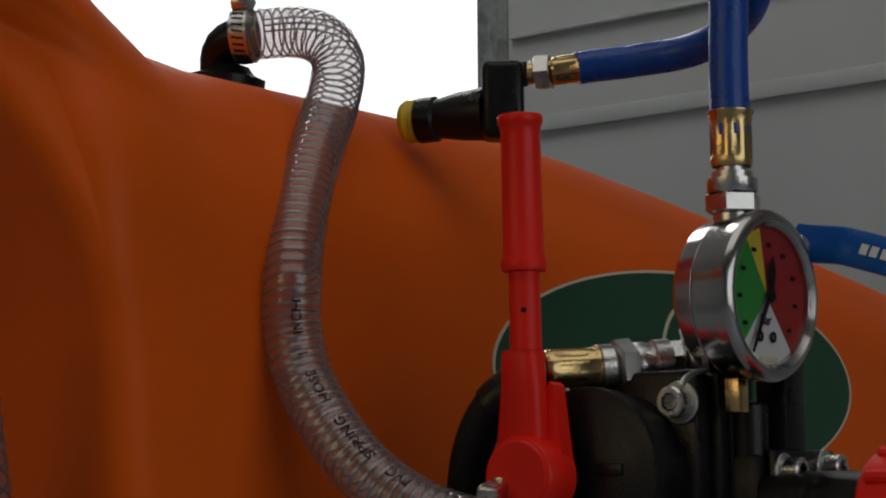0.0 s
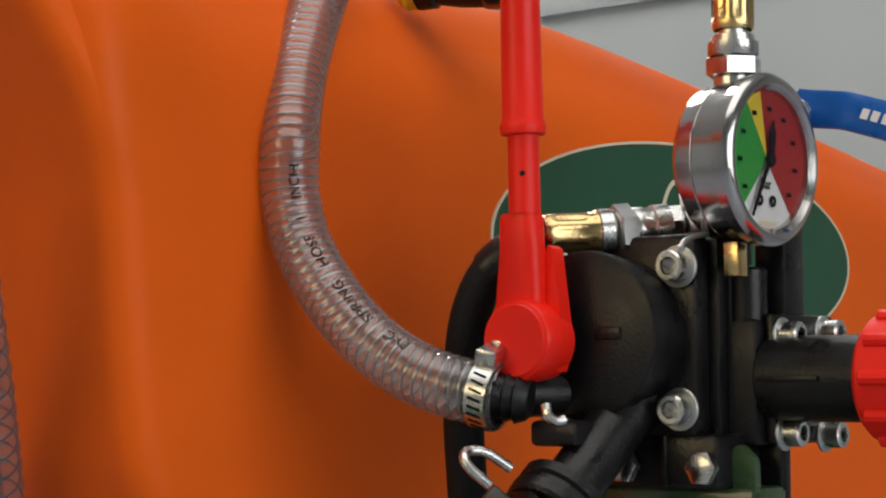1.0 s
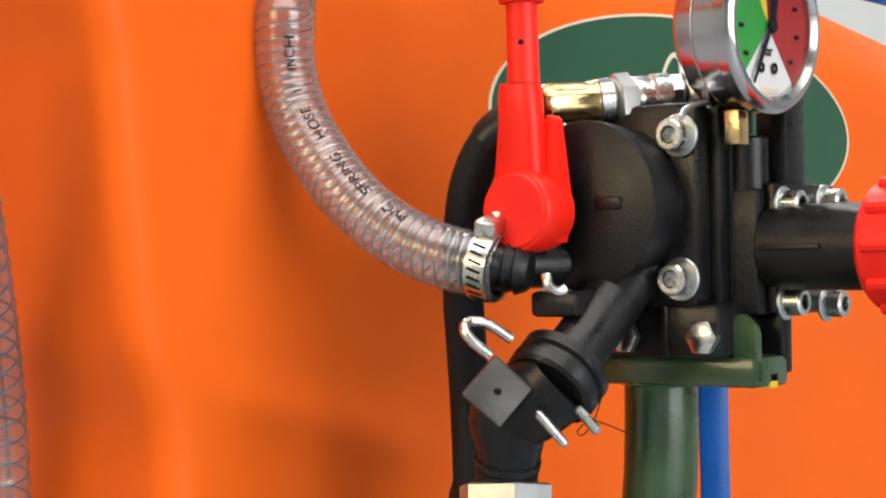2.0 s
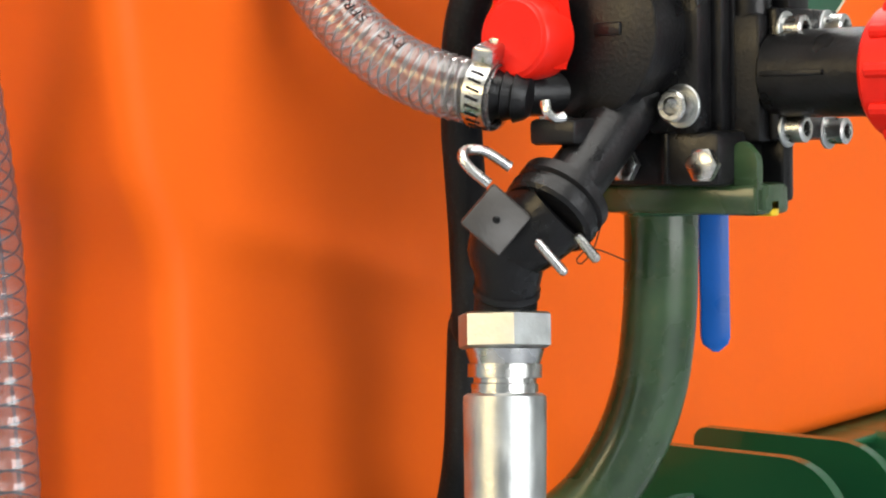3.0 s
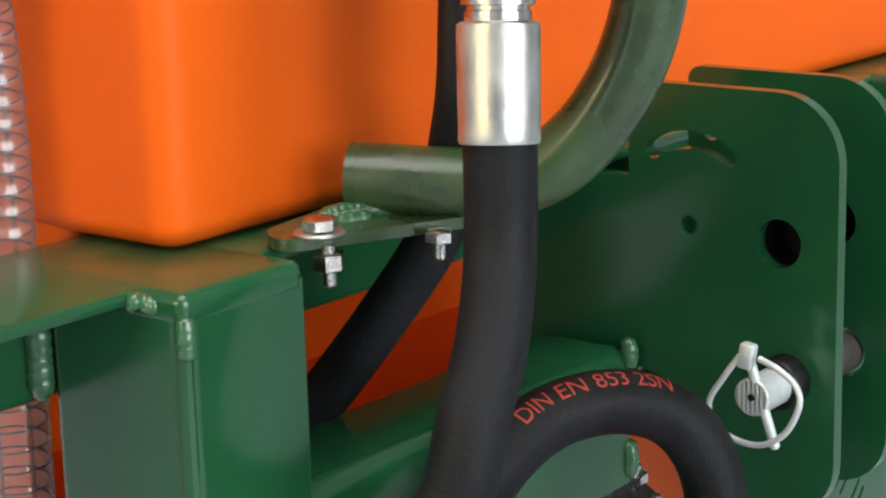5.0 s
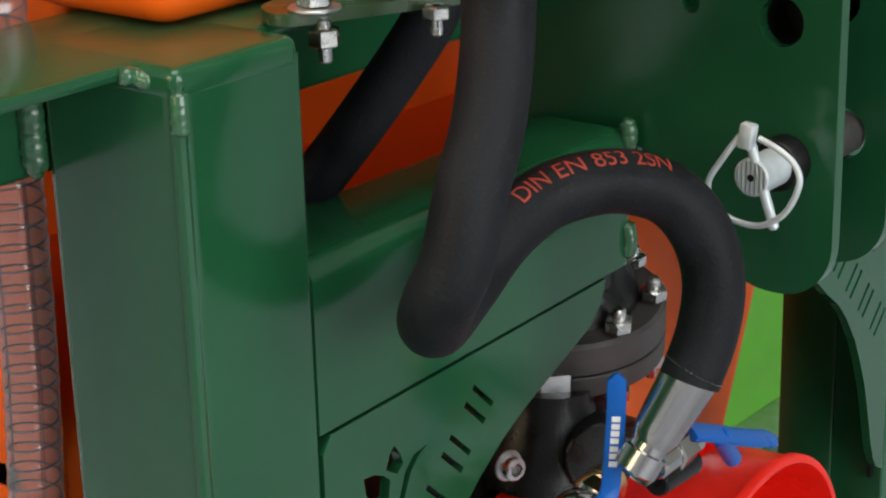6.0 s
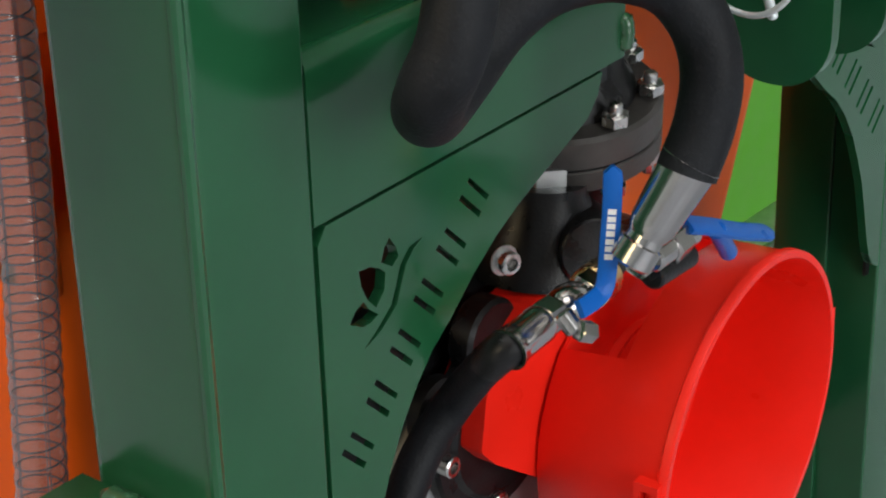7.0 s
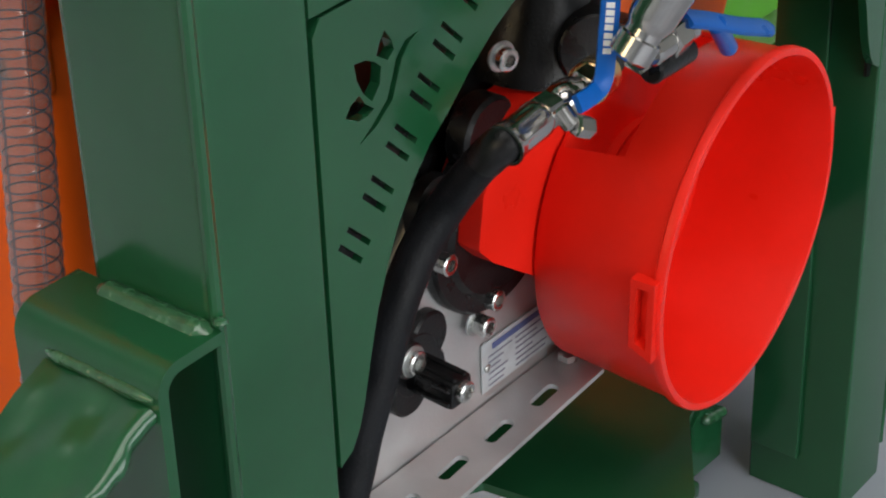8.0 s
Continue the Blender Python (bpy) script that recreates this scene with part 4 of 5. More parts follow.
suction = suction_hose()
LEFT = spline([(-0.215, 0.165, 1.13), (-0.196, 0.172, 1.06), (-0.168, 0.194, 1.0), (-0.134, 0.226, 0.93), (-0.1225, 0.236, 0.86), (-0.1185, 0.236, 0.79), (-0.1185, 0.236, 0.70), (-0.1185, 0.236, 0.597), (-0.121, 0.236, 0.50), (-0.1265, 0.236, 0.42), (-0.1325, 0.236, 0.345), (-0.139, 0.236, 0.265), (-0.146, 0.236, 0.16), (-0.150, 0.236, 0.05)], 0.008)
hanging = clear_hose(LEFT, 0.0172, "clear_hose", "clear PVC spring hose hanging beside the post", 0.0128, YARN)
# dark reinforcing yarns laid along the hose wall
for turn in range(20, 380, 72):
    part("yarn", tube([p + (a * math.cos(radians(turn)) + b * math.sin(radians(turn))) * 0.0163 for p, a, b, d in frames(LEFT)], 0.0004, 5), YARN, hanging)


def tank_elbow():
    ob = thing("tank_elbow", "black plastic elbow outlet standing on the tank top", "fitting", (0.0841, 0.2666, 1.3212))
    line = spline([(0.0847, 0.2428, 1.3403), (0.0804, 0.2531, 1.3395), (0.0783, 0.2631, 1.3347), (0.0807, 0.2698, 1.3258), (0.0822, 0.2701, 1.3154), (0.0836, 0.2703, 1.3057)], 0.004)
    part("elbow", tube(line, 0.0135, 28), BLACK, ob)
    c = Vector((0.0849, 0.2662, 1.3181))
    part("flange", lathe(c - vec(0, 0, 0.012), (0.02, -0.12, 1), [(0, 0), (0, 0.026), (0.008, 0.026), (0.011, 0.018), (0.016, 0.014), (0.016, 0)], 40), BLACK, ob)


tank_elbow()
# printing on the hose: letters run down its outer side
wrapped_text("PVC    SPRING    HOSE    1    INCH", 0.0086, HOSE[::-1], 0.0183, (-0.50, -0.93, 0.1), 0.070, INK, suction, 1.25)


# ---------------- pressure line behind the valve ----------------
def pressure_line():
    ob = thing("hydraulic_fitting", "crimped steel hose fitting screwed into the black valve", "fitting", (0.0664, -0.0533, 1.0987))
    pts = [(0.0423, -0.0314, 1.0977), (0.0654, -0.0521, 1.0990), (0.0694, -0.0571, 1.0993), (0.0805, -0.0630, 1.1006), (0.0988, -0.0779, 1.1029), (0.1048, -0.0854, 1.1035), (0.1151, -0.0903, 1.1046)]
    p = [Vector(q) for q in pts]
    ferrule(ob, p[0], p[1], 0.0118)
    part("collar", rod(p[1], p[2].lerp(p[3], 0.3), 0.0130, 32), ZINC, ob)
    part("union_nut", hexagon(p[2].lerp(p[3], 0.25), p[3].lerp(p[4], 0.1), 0.0152, 25), DULL, ob)
    part("coupling", lathe(p[3], p[4] - p[3], [(0, 0), (0, 0.0105), (0.003, 0.0125), (0.010, 0.0125), (0.011, 0.0118), (0.014, 0.0118), (0.015, 0.0130), (0.024, 0.0130), (0.025, 0.011), (0.025, 0)], 40), ZINC, ob)
    part("end_nut", hexagon(p[4], p[5], 0.0120, 10), ZINC, ob)
    part("stub", rod(p[5], p[6], 0.008, 20), ZINC, ob)
    part("wire_loop", tube(spline([(0.0447, -0.1208, 1.0848), (0.0544, -0.1173, 1.0897), (0.0663, -0.1164, 1.0935), (0.0796, -0.1173, 1.0961)], 0.003), 0.0018, 8), DULL, ob)


pressure_line()


def black_hose(label, points, r, cuff):
    """A rubber hose with a moulded cuff at its upper end."""
    ob = thing("black_hose", label, "hose", points[0])
    line = spline(points, 0.006)
    part("tube", tube(line, r, 24), RUBBER, ob)
    if cuff:
        part("cuff", tube(line[: cuff], r + 0.0012, 24), BLACK, ob)
    return ob


black_hose("thin matt black rubber hose looping behind the valve", [(0.0425, -0.0313, 1.0943), (0.0338, -0.0200, 1.0889), (0.0289, -0.0049, 1.0772), (0.0276, 0.0064, 1.0584), (0.0296, 0.0142, 1.0329), (0.0347, 0.0196, 0.9910), (0.0411, 0.0232, 0.9671), (0.0460, 0.0245, 0.9279), (0.0462, 0.0233, 0.8760), (0.0620, 0.0392, 0.8734), (0.0541, 0.0376, 0.8019), (0.0696, 0.0581, 0.7581), (0.0674, 0.0627, 0.7239)], 0.0117, 6)
black_hose("thick black rubber hose running down behind the post", [(0.0777, 0.0631, 0.7358), (0.0681, 0.0673, 0.7060), (0.0588, 0.0850, 0.6741), (0.0461, 0.1147, 0.6296), (0.0382, 0.1424, 0.5939), (0.0402, 0.1753, 0.5608)], 0.0165, 0)


def ball_valve_handle(name, label, pts, width, thick, face, category="handle"):
    """A bent flat lever with a rounded end."""
    ob = thing(name, label, category, tuple(pts[0]))
    line = spline(pts, 0.004)
    n = Vector(face).normalized()
    bm = bmesh.new()
    rows = []
    total = len(line) - 1
    for k, p in enumerate(line):
        d = (line[min(k + 1, total)] - line[max(k - 1, 0)]).normalized()
        side = d.cross(n).normalized()
        f = n - d * n.dot(d)
        f.normalize()
        s = min(1.0, (total - k) * (line[1] - line[0]).length / (width * 0.55))
        w = width / 2 * math.sqrt(max(0.04, 1 - (1 - s) ** 2))
        rows.append([bm.verts.new(p + side * x + f * y) for x, y in ((-w, -thick / 2), (-w * 0.8, -thick / 2 - 0.0008), (w * 0.8, -thick / 2 - 0.0008), (w, -thick / 2), (w, thick / 2), (w * 0.8, thick / 2 + 0.0008), (-w * 0.8, thick / 2 + 0.0008), (-w, thick / 2))])
    for u, v in zip(rows, rows[1:]):
        for i in range(8):
            bm.faces.new([u[i], u[(i + 1) % 8], v[(i + 1) % 8], v[i]])
    bm.faces.new(rows[0])
    bm.faces.new(rows[-1])
    part("grip", bm, BLUE, ob)
    return ob, line


def bars(ob, line, i, j, n, face, width, count, material):
    """Unreadable or brand lettering: plain bars along a handle."""
    nrm = Vector(face).normalized()
    for k in range(count):
        f = i + (j - i) * (k + 0.5) / count
        p = line[int(f)].lerp(line[min(int(f) + 1, len(line) - 1)], f - int(f))
        d = (line[min(int(f) + 1, len(line) - 1)] - line[int(f) - 1]).normalized()
        side = d.cross(nrm).normalized()
        out = (nrm - d * nrm.dot(d)).normalized()
        m = Matrix.Translation(p + out * n) @ Matrix((d, side, out)).transposed().to_4x4()
        gap = (line[j] - line[i]).length / count * 0.36
        part("print_bar", box((-gap, -width / 2, -0.0002), (gap, width / 2, 0.0002), 0, m=m), material, ob, smooth=False)


VIEW = vec(-0.78, -0.62, 0)
h1, l1 = ball_valve_handle("valve_handle", "blue flat steel ball valve handle with white print", [Vector((0.1601, -0.1283, 1.1734)), Vector((0.1574, -0.1407, 1.1709)), Vector((0.1545, -0.1608, 1.1678)), Vector((0.1557, -0.1700, 1.1652)), Vector((0.1536, -0.1984, 1.1560)), Vector((0.1508, -0.2261, 1.1471))], 0.0215, 0.004, VIEW)
bars(h1, l1, len(l1) * 46 // 100, len(l1) * 88 // 100, 0.0034, VIEW, 0.0062, 7, WHITE)
stem = part("spindle", rod((0.1669, -0.1209, 1.1748), (0.1340, -0.1432, 1.1659), 0.008, 20), ZINC, h1)
h2, l2 = ball_valve_handle("valve_handle", "blue steel valve handle hanging below the bracket", [Vector((0.1601, -0.0690, 0.9636)), Vector((0.1596, -0.0688, 0.9369)), Vector((0.1594, -0.0691, 0.9036)), Vector((0.1593, -0.0695, 0.8736)), Vector((0.1592, -0.0697, 0.8552))], 0.0172, 0.005, VIEW)


# ---------------- branch fitting and hydraulic hose ----------------
def branch_fitting():
    ob = thing("branch_fitting", "black angled quick fitting locked by a wire fork", "fitting", (-0.0121, -0.0468, 0.9338))
    a, b, c, e = (Vector(q) for q in ((0.0702, -0.0760, 1.0068), (0.0041, -0.0667, 0.9483), (-0.0060, -0.0440, 0.9270), (0.0030, -0.0325, 0.8870)))
    d = (b - a).normalized()
    part("branch_pipe", rod(a, b, 0.0165, 32), BLACK, ob)
    part("collar", lathe(b - d * 0.012, d, [(0, 0.0160), (0, 0.0225), (0.002, 0.0258), (0.008, 0.0258), (0.0095, 0.0235), (0.0125, 0.0235), (0.014, 0.0262), (0.020, 0.0258), (0.022, 0.0240), (0.022, 0)], 44), BLACK, ob)
    part("socket", tube(spline([b, b.lerp(c, 0.5), c + vec(0.002, 0.002, 0.001), c.lerp(e, 0.35), c.lerp(e, 0.62)], 0.004), lambda s: 0.0238 - 0.0022 * s - 0.0045 * smooth01(0.6, 0.95, s), 40), BLACK, ob)
    q = Vector((-0.0364, -0.0579, 0.9430))
    up = (a - c).normalized()
    m = Matrix.Translation(q) @ Matrix((up, VIEW.cross(up).normalized(), VIEW)).transposed().to_4x4()
    part("lug", box((-0.0142, -0.0132, -0.012), (0.0142, 0.0132, 0.001), 0.0018, m=m), GREY_CAST, ob, "worn dull grey lug")
    part("lug_pip", rod(q, q + VIEW * 0.0018, 0.0022, 14, 0.0006), BLACK, ob)
    part("thread", lathe(c.lerp(e, 0.55), e - c, [(0, 0.0180), (0.004, 0.0180)] + [(0.005 + 0.0009 * i, 0.0170 - 0.0009 * (i % 2)) for i in range(20)] + [(0.024, 0)], 36), BLACK, ob)
    fork = spline([(-0.0414, -0.0577, 0.9615), (-0.0473, -0.0503, 0.9695), (-0.0481, -0.0460, 0.9753), (-0.0421, -0.0439, 0.9789), (-0.0331, -0.0487, 0.9780), (-0.0233, -0.0577, 0.9696)], 0.002)
    part("wire_fork", tube(fork, 0.0028, 12), ZINC, ob, "bent zinc wire fork")
    part("fork_end", rod((-0.0271, -0.0761, 0.9327), (-0.0178, -0.0880, 0.9148), 0.0026, 14), ZINC, ob)
    part("fork_end", rod((-0.0020, -0.0833, 0.9343), (0.0026, -0.0941, 0.9202), 0.0028, 14), ZINC, ob)
    part("thread_end", tube(spline([(0.0023, -0.0965, 0.9397), (0.0009, -0.0919, 0.9261), (-0.0013, -0.0861, 0.9190), (-0.0027, -0.0843, 0.9214), (0.0009, -0.0919, 0.9267), (0.0122, -0.1060, 0.9200)], 0.002), 0.0004, 5), RUBBER, ob)


branch_fitting()
HYD = spline([(-0.0049, -0.0374, 0.7922), (-0.0060, -0.0377, 0.7395), (-0.0156, -0.0426, 0.7080), (-0.0311, -0.0475, 0.6750), (-0.0480, -0.0491, 0.6453), (-0.0595, -0.0482, 0.6109), (-0.0644, -0.0393, 0.5876), (-0.0480, -0.0212, 0.5667), (-0.0108, 0.0018, 0.5541), (0.0259, 0.0118, 0.5613), (0.0557, 0.0113, 0.5791), (0.0878, 0.0057, 0.5932), (0.1144, -0.0066, 0.5990), (0.1440, -0.0196, 0.5958), (0.1707, -0.0354, 0.5822), (0.1839, -0.0504, 0.5567), (0.1877, -0.0573, 0.5251), (0.1837, -0.0557, 0.4916), (0.1718, -0.0509, 0.4614)], 0.006)


def hydraulic_hose():
    ob = thing("hydraulic_hose", "black rubber hydraulic hose with red standard lettering", "hose", (0.0030, -0.0327, 0.8457))
    part("tube", tube(HYD, 0.0200, 32), RUBBER, ob)
    z0 = Vector((0.0048, -0.0309, 0.8902))
    z1 = Vector((0.0022, -0.0328, 0.8712))
    part("swivel_nut", hexagon(z0, z1, 0.0262, 19, 0.0022), DULL, ob, "large hexagon swivel nut")
    z2, z3, z4 = Vector((0.0040, -0.0318, 0.8710)), Vector((0.0012, -0.0333, 0.8472)), Vector((-0.0064, -0.0382, 0.7827))
    part("neck", lathe(z2, z3 - z2, [(0, 0), (0, 0.0215), (0.008, 0.0190), (0.0085, 0.0200), (0.0155, 0.0200), (0.016, 0.0170), (0.0185, 0.0170), (0.019, 0.0180), (0.0245, 0.0180), (0.025, 0)], 44), ZINC, ob)
    part("ferrule", lathe(z3, z4 - z3, [(0, 0), (0, 0.0200), (0.0015, 0.0222), (0.006, 0.0225), (0.058, 0.0219), (0.062, 0.0222), (0.0645, 0.0215), (0.0645, 0.018)], 48), DULL, ob, "smooth pressed steel ferrule")
    p, q = Vector((0.1741, -0.0510, 0.4658)), Vector((0.1523, -0.0344, 0.4208))
    part("ferrule", lathe(q, p - q, [(0, 0), (0, 0.0130), (0.004, 0.0148), (0.009, 0.0160), (0.05, 0.0188), (0.0555, 0.0206), (0.0565, 0.0195)], 44), STEEL, ob, "smooth pressed steel ferrule")
    e = q + (q - p).normalized() * 0.022
    part("swivel_nut", lathe(q, e - q, [(0, 0), (0, 0.0125), (0.005, 0.0125), (0.006, 0.0148), (0.020, 0.0148), (0.022, 0.012), (0.022, 0)], 36), STEEL, ob)
    return ob


hyd = hydraulic_hose()
wrapped_text("DIN EN 853 2SN", 0.0170, HYD, 0.0202, (-0.45, -0.40, 0.95), 0.388, RED_INK, hyd, 0.85)


# ---------------- the tube stand of the valve ----------------
def tube_stand():
    ob = thing("tube_stand", "dark green bent steel tube carrying the valve bracket", "stand", (0.0325, 0.0960, 0.7388))
    line = spline([(0.1120, -0.0630, 0.9398), (0.1120, -0.0627, 0.9130), (0.1118, -0.0612, 0.8800), (0.1105, -0.0560, 0.8420), (0.1056, -0.0448, 0.8063), (0.0947, -0.0284, 0.7751), (0.0819, -0.0071, 0.7534), (0.0679, 0.0174, 0.7434), (0.0527, 0.0475, 0.7428), (0.0381, 0.0742, 0.7444), (0.0271, 0.0964, 0.7453)], 0.006)
    part("bent_tube", tube(line, 0.0212, 36), OLIVE, ob)
    part("bracket_plate", box((0.086, -0.139, 0.940), (0.124, -0.030, 0.957), 0.003), OLIVE, ob)
    part("bracket_cheek", sheet(rounded([(-0.139, 0.942, 0), (-0.125, 0.942, 0), (-0.125, 0.985, 0.004), (-0.139, 0.972, 0.010)]), [], 0.006, lambda u, v, w: (0.088 + w, u, v)), OLIVE, ob)
    part("weld_bead", lathe((0.1120, -0.0630, 0.9378), (0, 0, 1), [(0, 0.0205), (0.002, 0.0245), (0.006, 0.0250), (0.009, 0.021)], 30), WELD, ob)
    # foot tab, bolted to the frame
    foot = rounded([(-0.058, 0.078, 0.02), (-0.040, 0.105, 0.02), (0.020, 0.115, 0), (0.070, 0.06, 0), (0.050, 0.028, 0.006)], 6)
    part("foot_tab", sheet(foot, [], 0.007, lambda u, v, w: (u, v, 0.7185 + w), 0.001), OLIVE, ob)
    weld([vec(-0.008, 0.094, 0.727), vec(0.012, 0.085, 0.729), vec(0.034, 0.071, 0.728), vec(0.052, 0.060, 0.727)], 0.0062, 5, ob)
    weld([vec(-0.002, 0.084, 0.7255), vec(0.018, 0.074, 0.7262)], 0.0048, 15, ob)
    p = vec(-0.031, 0.071, 0.7275)
    hex_bolt("hex_bolt", p, (0, 0, 1), 0.0105, 0.008, ob, 0.015)
    part("nut", hexagon(p + vec(0.001, -0.0055, -0.0225), p + vec(0.001, -0.0055, -0.0115), 0.0092), ZINC, ob)
    part("bolt_end", rod(p + vec(0.001, -0.0055, -0.032), p + vec(0.001, -0.0055, -0.006), 0.0042, 14), ZINC, ob)
    g = Vector((0.0260, 0.0306, 0.7220))
    part("nut", hexagon(g + vec(0, 0, -0.008), g, 0.0085), ZINC, ob)
    part("bolt_end", rod(g + vec(0, 0, -0.018), g, 0.0038, 14), ZINC, ob)


tube_stand()


# ---------------- pump, drive shaft guard and rail ----------------
def shaft_guard():
    c = vec(0.331, -0.020, 0.18475)
    # the cup sits slightly askew on the pump flange
    turn = Matrix.Translation(c) @ Matrix.Rotation(0.0656, 4, "Z") @ Matrix.Rotation(0.031, 4, "X") @ Matrix.Translation(-c)

    def piece(name, bm):
        bm.transform(turn)
        return part(name, bm, RED, ob)

    ob = thing("shaft_guard", "red plastic drive shaft guard cup, open in front", "guard", tuple(c))
    r = 0.1408
    bm = bmesh.new()
    seg, rings = 144, []
    for k in range(seg):
        t = 2 * math.pi * k / seg
        deep = 0.058 if radians(62) < t < radians(140) else 0.111
        slim = lambda y: r - 0.06 * y
        prof = [(0.0, r - 0.0035), (0.0, r + 0.0015), (0.0015, r + 0.0025), (0.007, r + 0.0025), (0.009, slim(0.009)), (deep - 0.002, slim(deep)), (deep, slim(deep) - 0.0015), (deep, slim(deep) - 0.004), (0.004, r - 0.0045)]
        rings.append([bm.verts.new(c + vec(math.cos(t) * q, y, math.sin(t) * q)) for y, q in prof])
    for u, v in zip(rings, rings[1:] + rings[:1]):
        for i in range(9):
            j = (i + 1) % 9
            bm.faces.new([u[i], u[j], v[j], v[i]])
    piece("cup", bm)
    # back wall, and the stepped drum where the wall is cut short
    piece("back_wall", lathe(c + vec(0, 0.111, 0), (0, -1, 0), [(0, 0), (0, 0.131), (0.003, 0.131), (0.003, 0)], 72))
    arc = [math.radians(t) for t in range(58, 147, 4)]
    cone = bmesh.new()
    rows = [[cone.verts.new(c + vec(math.cos(t) * q, y, math.sin(t) * q)) for y, q in ((0.054, 0.1345), (0.057, 0.066), (0.110, 0.058), (0.110, 0.055), (0.054, 0.063), (0.051, 0.1315))] for t in arc]
    for u, v in zip(rows, rows[1:]):
        for i in range(6):
            cone.faces.new([u[i], u[(i + 1) % 6], v[(i + 1) % 6], v[i]])
    piece("shoulder", cone)
    drum = [(math.cos(t) * 0.0635, math.sin(t) * 0.0635) for t in arc] + [(math.cos(t) * 0.0605, math.sin(t) * 0.0605) for t in reversed(arc)]
    piece("inner_drum", sheet(drum, [], 0.049, lambda u, v, w: (c.x + u, c.y + 0.100 + w, c.z + v)))
    neck = rounded([(0.149, 0.292, 0.008), (0.1345, 0.270, 0.010), (0.1280, 0.229, 0.008), (0.1450, 0.2115, 0.010), (0.1950, 0.176, 0.01), (0.330, 0.150, 0.02), (0.345, 0.290, 0.03), (0.260, 0.325, 0.03), (0.190, 0.318, 0.02)], 5)
    part("neck", sheet(neck, [], 0.040, lambda u, v, w: (u, 0.084 + w, v), 0.003), RED, ob)
    for ang in (181, 3):
        d = vec(math.cos(radians(ang)), 0, math.sin(radians(ang)))
        m = Matrix.Translation(c + d * (r + 0.002) + vec(0, 0.012, 0)) @ Matrix((vec(0, 1, 0), d.cross(vec(0, 1, 0)), d)).transposed().to_4x4()
        tab = sheet([(-0.009, -0.030), (0.010, -0.030), (0.010, 0.027), (-0.009, 0.036)], [[(-0.004, -0.024), (0.005, -0.024), (0.005, 0.023), (-0.004, 0.027)]], 0.010, lambda u, v, w: m @ Vector((u, v, w - 0.005)), 0.0015)
        piece("lug", tab)


shaft_guard()


